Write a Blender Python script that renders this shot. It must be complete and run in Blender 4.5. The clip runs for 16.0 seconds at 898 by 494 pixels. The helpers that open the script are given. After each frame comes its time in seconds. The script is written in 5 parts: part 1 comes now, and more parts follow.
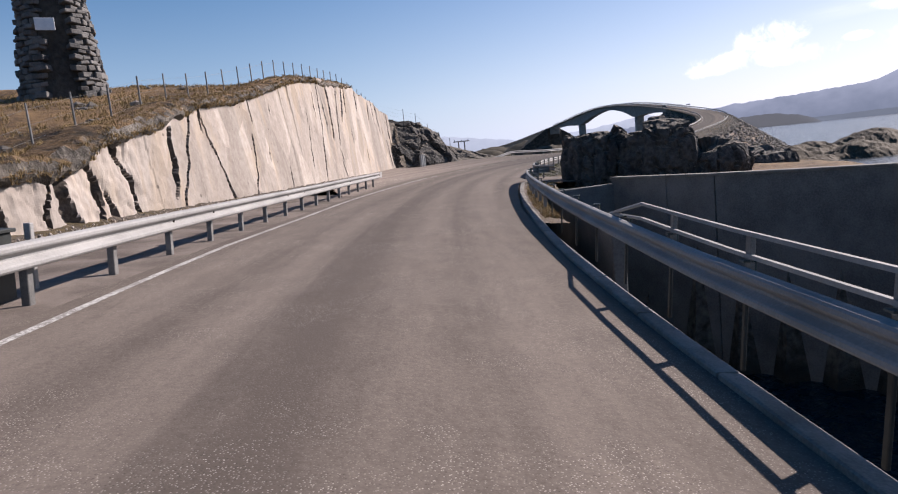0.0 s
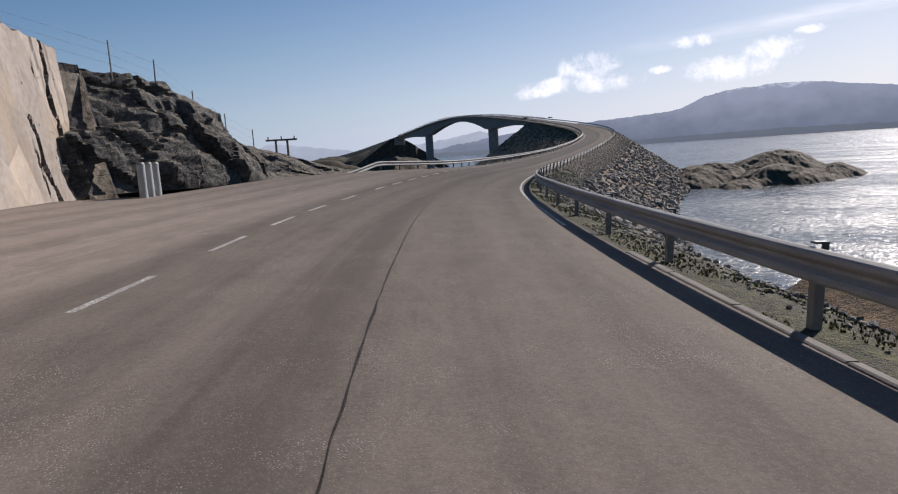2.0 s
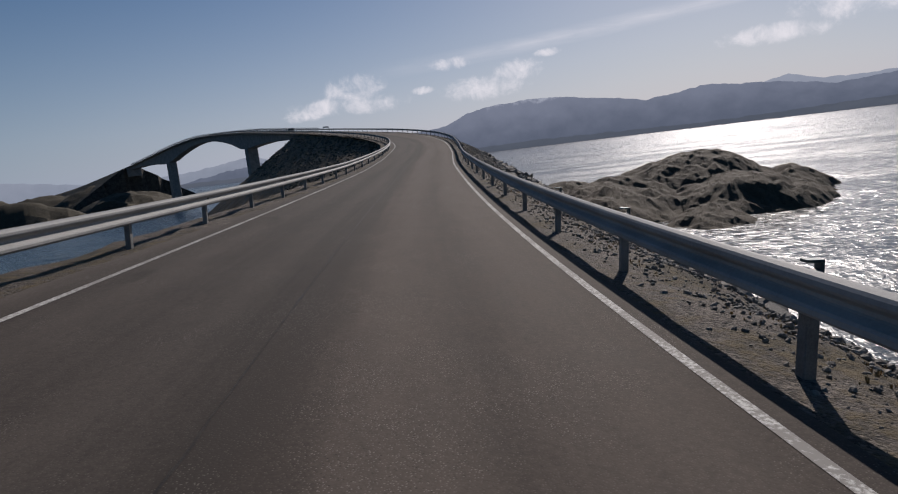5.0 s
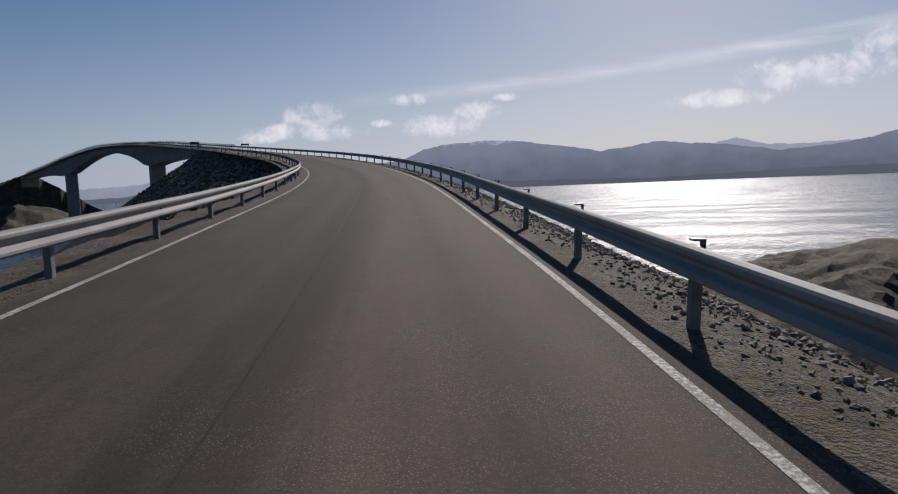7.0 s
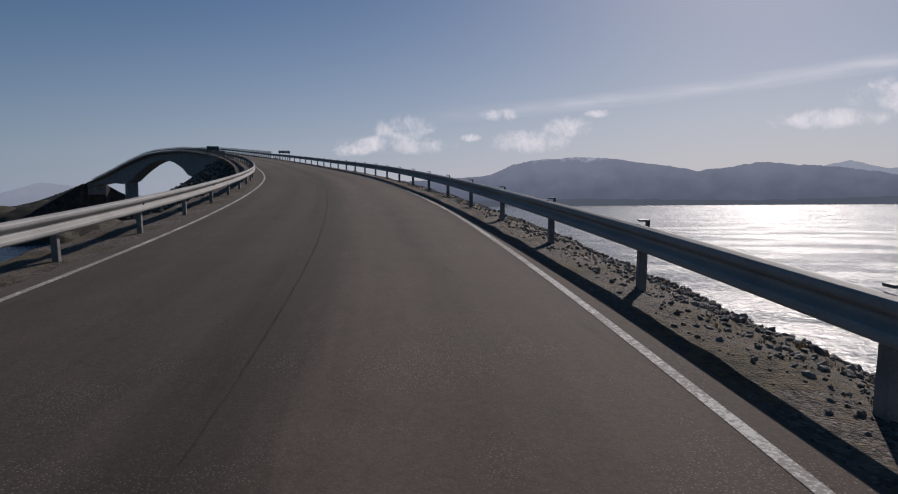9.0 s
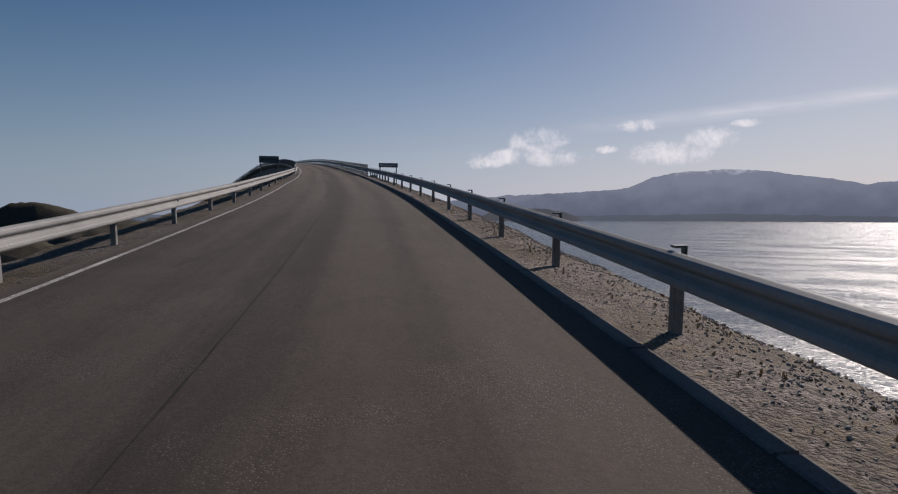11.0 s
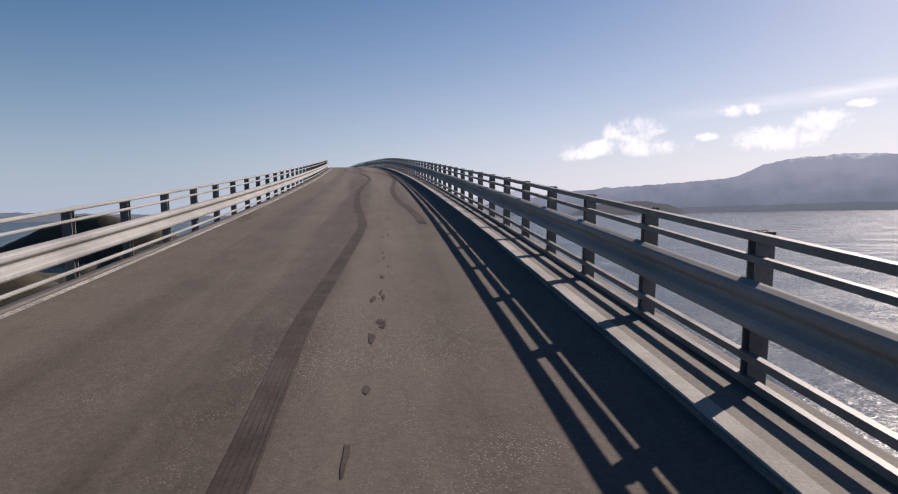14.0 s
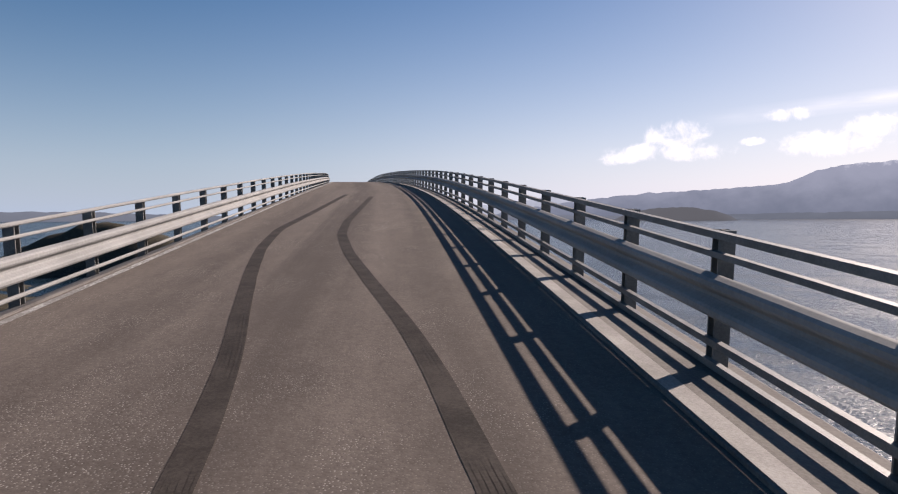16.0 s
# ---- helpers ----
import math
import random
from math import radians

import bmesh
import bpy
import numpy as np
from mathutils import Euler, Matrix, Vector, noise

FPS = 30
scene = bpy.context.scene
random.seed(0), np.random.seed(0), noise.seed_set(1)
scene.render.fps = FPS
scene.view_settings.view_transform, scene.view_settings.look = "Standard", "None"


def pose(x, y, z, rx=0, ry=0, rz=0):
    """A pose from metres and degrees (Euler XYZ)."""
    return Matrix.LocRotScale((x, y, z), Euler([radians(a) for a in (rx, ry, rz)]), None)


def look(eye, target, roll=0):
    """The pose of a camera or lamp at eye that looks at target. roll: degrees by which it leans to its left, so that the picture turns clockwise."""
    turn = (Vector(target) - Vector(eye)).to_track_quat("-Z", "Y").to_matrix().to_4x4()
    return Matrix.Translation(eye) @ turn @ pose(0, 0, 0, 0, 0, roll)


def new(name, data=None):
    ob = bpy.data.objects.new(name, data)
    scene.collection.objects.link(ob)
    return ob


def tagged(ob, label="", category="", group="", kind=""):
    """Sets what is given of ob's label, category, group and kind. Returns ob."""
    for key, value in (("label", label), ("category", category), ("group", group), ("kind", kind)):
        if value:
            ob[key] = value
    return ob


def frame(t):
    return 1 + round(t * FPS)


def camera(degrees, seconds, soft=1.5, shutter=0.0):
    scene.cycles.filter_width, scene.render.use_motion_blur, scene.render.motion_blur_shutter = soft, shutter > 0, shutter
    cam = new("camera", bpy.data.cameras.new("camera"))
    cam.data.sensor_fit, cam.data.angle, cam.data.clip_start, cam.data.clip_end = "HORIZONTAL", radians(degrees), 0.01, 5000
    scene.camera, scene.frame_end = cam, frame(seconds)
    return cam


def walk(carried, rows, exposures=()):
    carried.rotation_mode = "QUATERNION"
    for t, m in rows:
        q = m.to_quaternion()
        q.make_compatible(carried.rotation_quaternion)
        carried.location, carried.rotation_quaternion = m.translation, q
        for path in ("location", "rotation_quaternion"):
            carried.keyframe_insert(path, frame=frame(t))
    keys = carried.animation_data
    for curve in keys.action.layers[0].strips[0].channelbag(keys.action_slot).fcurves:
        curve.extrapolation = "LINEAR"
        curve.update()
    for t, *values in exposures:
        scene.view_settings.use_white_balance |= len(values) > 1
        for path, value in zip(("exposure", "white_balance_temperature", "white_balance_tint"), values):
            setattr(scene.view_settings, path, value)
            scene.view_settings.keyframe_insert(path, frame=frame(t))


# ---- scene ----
cam = camera(68.2, 16.0, soft=1.15)
PATH = [
    (0, pose(0.000, 0.000, 9.700, 82.252, 5.678, 0.261)),
    (0.5, pose(-0.512, 12.119, 9.734, 81.970, 4.845, -2.797)),
    (1, pose(-0.363, 23.801, 9.723, 81.827, 4.124, -6.157)),
    (1.5, pose(0.414, 34.751, 9.747, 82.244, 3.864, -9.838)),
    (2, pose(1.925, 46.055, 9.781, 82.092, 3.643, -13.569)),
    (2.5, pose(4.410, 58.120, 9.800, 82.338, 3.349, -18.034)),
    (3, pose(7.537, 68.839, 9.787, 81.862, 3.485, -22.692)),
    (3.5, pose(11.648, 80.002, 9.764, 82.166, 5.181, -25.914)),
    (4, pose(16.652, 91.647, 9.714, 81.538, 6.936, -28.728)),
    (4.6, pose(23.757, 106.138, 9.548, 81.621, 7.399, -31.385)),
    (5.2, pose(31.442, 120.332, 9.538, 82.516, 6.248, -33.300)),
    (5.8, pose(39.530, 134.297, 9.831, 83.675, 4.449, -34.697)),
    (6.5, pose(49.324, 150.366, 10.537, 84.629, 2.820, -35.974)),
    (7, pose(55.696, 160.443, 11.092, 84.909, 2.212, -36.710)),
    (7.5, pose(62.545, 171.167, 11.779, 85.541, 1.863, -36.528)),
    (8, pose(68.791, 181.289, 12.504, 85.753, 1.525, -35.010)),
    (8.5, pose(74.473, 191.353, 13.223, 85.833, 1.031, -32.330)),
    (9, pose(79.544, 201.555, 13.983, 86.328, 0.357, -29.265)),
    (9.5, pose(84.394, 212.783, 14.887, 86.808, -0.250, -26.481)),
    (10.1, pose(89.151, 225.746, 15.975, 87.186, -0.560, -23.043)),
    (10.7, pose(93.095, 238.976, 17.104, 87.359, -0.457, -19.566)),
    (11.3, pose(96.262, 252.412, 18.251, 87.393, -0.168, -16.398)),
    (12, pose(99.141, 268.258, 19.610, 87.344, 0.096, -13.561)),
    (12.5, pose(100.755, 279.168, 20.561, 87.267, 0.180, -12.190)),
    (13, pose(102.325, 290.956, 21.649, 87.592, 0.894, -11.690)),
    (13.5, pose(103.722, 302.292, 22.645, 86.790, 1.430, -10.958)),
    (14, pose(105.087, 314.876, 23.677, 86.965, 0.860, -9.973)),
    (14.5, pose(106.082, 325.790, 24.622, 87.181, 0.049, -8.997)),
    (15, pose(106.957, 337.506, 25.720, 87.659, 0.704, -8.108)),
    (15.5, pose(107.645, 348.835, 26.781, 87.200, 0.455, -7.390)),
    (16, pose(108.261, 361.570, 27.920, 87.258, 0.206, -6.678)),
]
EXPOSURES = [(0, 0.72, 6550, 20), (0.5, 0.70, 6550, 20), (1.5, 0.42, 6500, 16), (2, 0.27, 6450, 15), (2.5, 0.09, 6420, 13), (3.5, -0.34, 6400, 13), (5, -0.40, 6450, 15), (6.5, -0.28, 6450, 15), (8.5, -0.46, 6450, 16),
             (9.5, -0.50, 6500, 16), (12, -0.10, 6700, 17), (13, 0.12, 6800, 18), (14, 0.32, 6900, 20), (16, 0.46, 6950, 21)]
walk(cam, PATH, EXPOSURES)

# ---- world, sun ----
SUN_AZ, SUN_EL = 55.0, 31.5          # degrees clockwise from +y, and above the horizon


def dir_of(az, el):
    a, e = radians(az), radians(el)
    return Vector((math.sin(a) * math.cos(e), math.cos(a) * math.cos(e), math.sin(e)))


class Nodes:
    """Short way to write node trees."""

    def __init__(self, tree):
        self.t = tree
        tree.nodes.clear()

    def add(self, kind, inputs=None, **props):
        n = self.t.nodes.new(kind)
        for k, v in props.items():
            setattr(n, k, v)
        for k, v in (inputs or {}).items():
            if isinstance(v, bpy.types.NodeSocket):
                self.t.links.new(v, n.inputs[k])
            else:
                n.inputs[k].default_value = v
        return n

    def math(self, op, a, b=0.0, clamp=False):
        return self.add("ShaderNodeMath", {0: a, 1: b}, operation=op, use_clamp=clamp).outputs[0]

    def mix(self, fac, a, b):
        n = self.add("ShaderNodeMix", {"Factor": fac}, data_type="RGBA")
        for key, v in ((6, a), (7, b)):
            if isinstance(v, bpy.types.NodeSocket):
                self.t.links.new(v, n.inputs[key])
            else:
                n.inputs[key].default_value = (*v, 1)
        return n.outputs[2]

    def noise(self, vec, scale, detail=4.0, rough=0.55, dist=0.0):
        return self.add("ShaderNodeTexNoise", {"Vector": vec, "Scale": scale, "Detail": detail, "Roughness": rough, "Distortion": dist}).outputs[0]

    def ramp(self, fac, lo, hi):
        return self.add("ShaderNodeMapRange", {0: fac, 1: lo, 2: hi, 3: 0.0, 4: 1.0}, interpolation_type="SMOOTHSTEP").outputs[0]


world = bpy.data.worlds.new("sky")
scene.world = world
world.use_nodes = True
w = Nodes(world.node_tree)
sky = w.add("ShaderNodeTexSky", sky_type="NISHITA", sun_disc=False, sun_elevation=radians(SUN_EL), sun_rotation=radians(SUN_AZ),
            altitude=0.0, air_density=1.0, dust_density=0.7, ozone_density=2.2)
geo = w.add("ShaderNodeNewGeometry")
view = w.add("ShaderNodeVectorMath", {0: geo.outputs["Position"]}, operation="NORMALIZE").outputs[0]
puff = w.noise(view, 30.0, 9.0, 0.66, 0.6)
wisp = w.add("ShaderNodeMapping", {"Vector": view, "Scale": (1.0, 1.0, 9.0)})
veil = w.noise(wisp.outputs[0], 5.0, 6.0, 0.6, 0.4)
rag = w.math("MULTIPLY", w.math("SUBTRACT", w.noise(view, 42.0, 7.0, 0.64, 0.3), 0.5), 1.7)
cover = None
# cumulus low over the fjord: azimuth, elevation, half width, half height in degrees
for az, el, wx, wy in ((25.0, 6.7, 3.0, 1.7), (23.0, 5.5, 4.2, 0.9), (26.8, 5.4, 3.4, 1.0), (36.0, 5.6, 4.6, 1.2), (38.8, 6.7, 2.6, 1.1), (33.5, 7.9, 2.4, 0.7),
                       (58.3, 6.5, 4.8, 0.9), (65.0, 8.0, 6.5, 1.6), (41.5, 7.8, 1.4, 0.4), (71.0, 9.5, 5.0, 1.5), (20.5, 5.0, 2.0, 0.7), (30.8, 6.0, 1.2, 0.4)):
    c = dir_of(az + 0.4, el - 0.35)
    right = Vector((c.y, -c.x, 0)).normalized()
    top = right.cross(c) * 1.0
    u = w.add("ShaderNodeVectorMath", {0: view, 1: right / math.sin(radians(wx))}, operation="DOT_PRODUCT").outputs["Value"]
    v = w.add("ShaderNodeVectorMath", {0: view, 1: top / math.sin(radians(wy))}, operation="DOT_PRODUCT").outputs["Value"]
    front = w.add("ShaderNodeVectorMath", {0: view, 1: c}, operation="DOT_PRODUCT").outputs["Value"]
    r2 = w.math("ADD", w.math("MULTIPLY", u, u), w.math("MULTIPLY", v, v))
    blob = w.math("MULTIPLY", w.math("SUBTRACT", 1.0, w.math("ADD", r2, rag)), w.math("GREATER_THAN", front, 0.5), clamp=True)
    cover = blob if cover is None else w.math("MAXIMUM", cover, blob)
cum = w.ramp(w.math("ADD", w.math("MULTIPLY", cover, 0.34), w.math("MULTIPLY", puff, 1.05)), 0.55, 1.12)
cum = w.math("MULTIPLY", cum, w.ramp(cover, 0.0, 0.6))
# a long thin veil of high cloud slanting up towards the sun
c = dir_of(50, 9.0)
n_veil = Vector((c.y, -c.x, 0)).normalized() * -0.07 + Vector((0, 0, 1.0))
v = w.add("ShaderNodeVectorMath", {0: view, 1: n_veil.normalized()}, operation="DOT_PRODUCT").outputs["Value"]
band = w.math("ABSOLUTE", w.math("SUBTRACT", v, float(c.dot(n_veil.normalized()))))
band = w.math("MULTIPLY", w.math("SUBTRACT", 1.0, w.math("MULTIPLY", band, 75.0), clamp=True), w.ramp(w.add("ShaderNodeVectorMath", {0: view, 1: dir_of(62, 10)}, operation="DOT_PRODUCT").outputs["Value"], 0.80, 0.97))
high = w.math("MULTIPLY", w.math("MULTIPLY", band, w.ramp(veil, 0.25, 0.75)), 0.5)
total = w.math("ADD", w.math("MULTIPLY", cum, 0.8), high, clamp=True)
up = w.add("ShaderNodeSeparateXYZ", {0: view}).outputs[2]
to_sun = w.add("ShaderNodeVectorMath", {0: view, 1: dir_of(SUN_AZ, SUN_EL)}, operation="DOT_PRODUCT").outputs["Value"]
deep = w.add("ShaderNodeHueSaturation", {"Color": sky.outputs[0], "Saturation": 1.6, "Value": 0.95, "Hue": 0.5, "Fac": 1.0}).outputs[0]
mist = w.mix(w.ramp(to_sun, 0.25, 1.0), (6.2, 8.2, 10.9), (12.4, 13.3, 16.6))
haze = w.math("POWER", w.math("SUBTRACT", 1.0, w.math("ABSOLUTE", up), clamp=True), 5.0)
clear = w.mix(w.math("MULTIPLY", haze, 0.86), deep, mist)
day = w.mix(total, clear, (20.0, 19.6, 20.2))
w.add("ShaderNodeOutputWorld", {"Surface": w.add("ShaderNodeBackground", {"Color": day, "Strength": 0.055}).outputs[0]})

sun = new("sun", bpy.data.lights.new("sun", "SUN"))
sun.data.energy, sun.data.angle, sun.data.color = 5.0, radians(0.53), (1.0, 0.94, 0.86)
sun.matrix_world = look(dir_of(SUN_AZ, SUN_EL) * 300, (0, 0, 0))


# ---- materials ----
def material(name, rough=0.8, metal=0.0, spec=0.5):
    m = bpy.data.materials.new(name)
    m.use_nodes = True
    n = Nodes(m.node_tree)
    b = n.add("ShaderNodeBsdfPrincipled", {"Roughness": rough, "Metallic": metal, "Specular IOR Level": spec})
    n.add("ShaderNodeOutputMaterial", {"Surface": b.outputs[0]})
    n.pos = n.add("ShaderNodeNewGeometry").outputs["Position"]
    n.bsdf = b
    return m, n


def setin(n, key, sock):
    n.t.links.new(sock, n.bsdf.inputs[key])


def bump(n, height, strength, dist):
    b = n.add("ShaderNodeBump", {"Height": height, "Strength": strength, "Distance": dist})
    n.t.links.new(b.outputs[0], n.bsdf.inputs["Normal"])
    return b


def mottled(name, dark, light, scale=2.0, rough=0.85, metal=0.0, relief=0.3, dist=0.01, fine=60.0, spec=0.4, rnd=0.0):
    """Two scales of variation between two colours, with a fine relief."""
    m, n = material(name, rough, metal, spec)
    a = n.noise(n.pos, scale, 6.0, 0.6)
    b = n.noise(n.pos, fine, 3.0, 0.6)
    fac = n.math("ADD", n.math("MULTIPLY", a, 0.65), n.math("MULTIPLY", b, 0.35))
    fac = n.ramp(fac, 0.3, 0.7)
    if rnd:
        ri = n.add("ShaderNodeNewGeometry").outputs["Random Per Island"]
        ob = n.add("ShaderNodeObjectInfo").outputs["Random"]
        fac = n.math("ADD", n.math("MULTIPLY", fac, 1 - rnd), n.math("MULTIPLY", n.math("FRACT", n.math("ADD", ri, ob)), rnd))
    setin(n, "Base Color", n.mix(fac, dark, light))
    setin(n, "Roughness", n.math("ADD", rough - 0.08, n.math("MULTIPLY", a, 0.16)))
    bump(n, n.math("ADD", n.math("MULTIPLY", a, 0.6), b), relief, dist)
    return m


GALV = mottled("galvanised_steel", (0.225, 0.223, 0.216), (0.345, 0.34, 0.33), 0.7, 0.66, 0.05, 0.10, 0.002, 30.0, spec=0.09)
POST = mottled("weathered_zinc", (0.11, 0.108, 0.104), (0.24, 0.236, 0.225), 3.0, 0.6, 0.25, 0.2, 0.003, 60.0)
CONCRETE = mottled("weathered_concrete", (0.13, 0.13, 0.125), (0.27, 0.262, 0.25), 0.7, 0.9, 0.0, 0.35, 0.01, 25.0)
# concrete with the shade of the inlet walls mixed into its colour
SHADE_CONCRETE = mottled("shade_darkened_concrete", (0.07, 0.07, 0.068), (0.20, 0.193, 0.184), 0.5, 0.85, 0.0, 0.4, 0.015, 18.0)
PALE_STONE = mottled("pale_gravel_stone", (0.12, 0.10, 0.085), (0.46, 0.40, 0.35), 2.0, 0.9, 0.0, 0.5, 0.01, 30.0, rnd=0.7)
KERB = mottled("pale_concrete_kerb", (0.11, 0.10, 0.088), (0.27, 0.25, 0.225), 1.6, 0.9, 0.0, 0.4, 0.008, 40.0)
PALE_KERB = mottled("pale_strip_concrete", (0.20, 0.185, 0.165), (0.40, 0.375, 0.345), 1.2, 0.9, 0.0, 0.4, 0.006, 50.0)
DECKEDGE = mottled("worn_deck_concrete", (0.085, 0.075, 0.066), (0.20, 0.18, 0.16), 1.1, 0.9, 0.0, 0.4, 0.008, 40.0)
STONE = mottled("riprap_stone", (0.055, 0.049, 0.041), (0.29, 0.262, 0.225), 1.4, 0.85, 0.0, 0.6, 0.03, 18.0, rnd=0.6)
DARKROCK = mottled("dark_lichen_rock", (0.02, 0.018, 0.0155), (0.085, 0.075, 0.063), 0.45, 0.9, 0.0, 0.8, 0.12, 5.0)
SEAM = mottled("bitumen_seam", (0.018, 0.015, 0.013), (0.055, 0.048, 0.042), 5.0, 0.6, 0.0, 0.4, 0.004, 60.0, spec=0.08)
SIGNBACK = mottled("painted_sign_back", (0.035, 0.05, 0.05), (0.065, 0.085, 0.085), 2.0, 0.5, 0.3, 0.05, 0.002, 40.0)
SIGNBLUE = mottled("dark_blue_sign_face", (0.05, 0.06, 0.075), (0.075, 0.085, 0.10), 2.0, 0.45, 0.0, 0.03, 0.002, 40.0)
LETTER = mottled("white_sign_letters", (0.62, 0.64, 0.66), (0.78, 0.79, 0.80), 5.0, 0.5, 0.0, 0.02, 0.001, 50.0)
WOOD = mottled("grey_weathered_timber", (0.10, 0.085, 0.07), (0.24, 0.21, 0.18), 2.0, 0.85, 0.0, 0.4, 0.01, 30.0)
FIELDSTONE = mottled("dark_fieldstone", (0.03, 0.03, 0.031), (0.20, 0.192, 0.182), 1.6, 0.9, 0.0, 0.7, 0.03, 14.0, rnd=0.4)
PALE_VERGE = mottled("pale_trodden_gravel", (0.075, 0.060, 0.050), (0.22, 0.185, 0.16), 0.8, 0.92, 0.0, 0.6, 0.015, 45.0, spec=0.2)
# riprap stone recoloured dark to hold the shade of the sound's slope
SHADY_STONE = mottled("shaded_dark_stone", (0.022, 0.022, 0.018), (0.085, 0.08, 0.066), 1.4, 0.9, 0.0, 0.6, 0.03, 18.0, rnd=0.5)
CABINET = mottled("dark_green_painted_steel", (0.012, 0.014, 0.013), (0.03, 0.034, 0.032), 2.0, 0.55, 0.0, 0.05, 0.002, 40.0)
BIN = mottled("pale_moulded_plastic", (0.24, 0.25, 0.25), (0.36, 0.37, 0.36), 2.0, 0.5, 0.0, 0.05, 0.002, 40.0)


def road_paint():
    """White paint that traffic has worn through to the asphalt in spots."""
    m, n = material("worn_road_paint", 0.8, 0.0, 0.3)
    a = n.noise(n.pos, 1.1, 4.0, 0.6)
    b = n.noise(n.pos, 26.0, 4.0, 0.7)
    white = n.mix(a, (0.42, 0.41, 0.38), (0.72, 0.71, 0.68))
    worn = n.ramp(n.math("ADD", n.math("MULTIPLY", a, 0.45), n.math("MULTIPLY", b, 0.75)), 0.47, 0.64)
    setin(n, "Base Color", n.mix(n.math("MULTIPLY", worn, 0.8), white, (0.13, 0.115, 0.10)))
    bump(n, b, 0.3, 0.002)
    return m


PAINT = road_paint()


def asphalt():
    m, n = material("worn_asphalt", 0.9, 0.0, 0.16)
    grit = n.add("ShaderNodeTexVoronoi", {"Vector": n.pos, "Scale": 48.0}).outputs["Distance"]
    uv = n.add("ShaderNodeUVMap").outputs[0]
    sep = n.add("ShaderNodeSeparateXYZ", {0: uv})
    lane = sep.outputs[0]
    drawn = n.add("ShaderNodeMapping", {"Vector": uv, "Scale": (1.0, 0.05, 1.0)}).outputs[0]
    big = n.noise(drawn, 0.9, 5.0, 0.62)
    mid = n.noise(n.add("ShaderNodeMapping", {"Vector": uv, "Scale": (1.0, 0.35, 1.0)}).outputs[0], 2.6, 6.0, 0.68)
    speck = n.noise(n.pos, 20.0, 4.0, 0.75)
    stretch = n.add("ShaderNodeMapping", {"Vector": uv, "Scale": (2.2, 0.02, 1.0)})
    wob = n.noise(stretch.outputs[0], 2.0, 3.0, 0.5)
    at_d = n.math("ADD", lane, n.math("MULTIPLY", n.math("SUBTRACT", wob, 0.5), 0.5))
    # wheel tracks polished paler than the strips between
    track = n.math("ABSOLUTE", n.math("SINE", n.math("MULTIPLY", n.math("ADD", at_d, 0.05), 2.02)))
    fac = n.math("ADD", n.math("ADD", n.math("MULTIPLY", big, 0.38), n.math("MULTIPLY", mid, 0.32)), n.math("MULTIPLY", track, 0.10))
    fac = n.math("ADD", fac, n.math("MULTIPLY", n.math("SUBTRACT", speck, 0.5), 0.36))
    mid_strip = n.ramp(n.math("ABSOLUTE", n.math("SUBTRACT", at_d, -0.05)), 0.9, 0.0)
    fac = n.math("SUBTRACT", fac, n.math("MULTIPLY", mid_strip, 0.085))
    col = n.mix(n.ramp(fac, 0.22, 0.62), (0.070, 0.057, 0.048), (0.146, 0.121, 0.102))
    chips = n.noise(n.pos, 0.55, 4.0, 0.7)
    seen = n.math("ADD", 0.16, n.math("MULTIPLY", n.ramp(chips, 0.47, 0.62), 0.5))
    col = n.mix(n.math("MULTIPLY", n.ramp(grit, 0.34, 0.10), seen), col, (0.40, 0.365, 0.325))
    pits = n.add("ShaderNodeTexVoronoi", {"Vector": n.pos, "Scale": 31.0}).outputs["Distance"]
    col = n.mix(n.math("MULTIPLY", n.ramp(pits, 0.30, 0.08), n.math("MULTIPLY", seen, 0.8)), col, (0.02, 0.017, 0.015))
    # oil and rubber drips in the lane, and a band of spilt binder beside the seam
    drip = n.ramp(n.noise(n.add("ShaderNodeMapping", {"Vector": uv, "Scale": (0.9, 0.22, 1.0)}).outputs[0], 1.0, 6.0, 0.7, 0.4), 0.60, 0.74)
    col = n.mix(n.math("MULTIPLY", drip, 0.42), col, (0.03, 0.025, 0.021))
    beside = n.math("SUBTRACT", 1.0, n.math("MULTIPLY", n.math("ABSOLUTE", n.math("ADD", at_d, 0.55)), 2.4), clamp=True)
    smear = n.math("MULTIPLY", beside, n.ramp(n.noise(n.add("ShaderNodeMapping", {"Vector": uv, "Scale": (2.0, 0.06, 1.0)}).outputs[0], 1.0, 4.0, 0.6), 0.40, 0.62))
    col = n.mix(n.math("MULTIPLY", smear, 0.38), col, (0.028, 0.023, 0.020))
    # tone by stretch: pale by the lay-by, dark on the causeway, rising again on the bridge
    at_s = sep.outputs[1]
    tone = n.math("SUBTRACT", 1.26, n.math("MULTIPLY", n.ramp(at_s, 44.0, 98.0), 0.66))
    tone = n.math("ADD", tone, n.math("MULTIPLY", n.ramp(at_s, 262.0, 333.0), 0.42))
    tone = n.math("ADD", tone, n.math("MULTIPLY", n.ramp(at_s, 352.0, 385.0), 0.20))
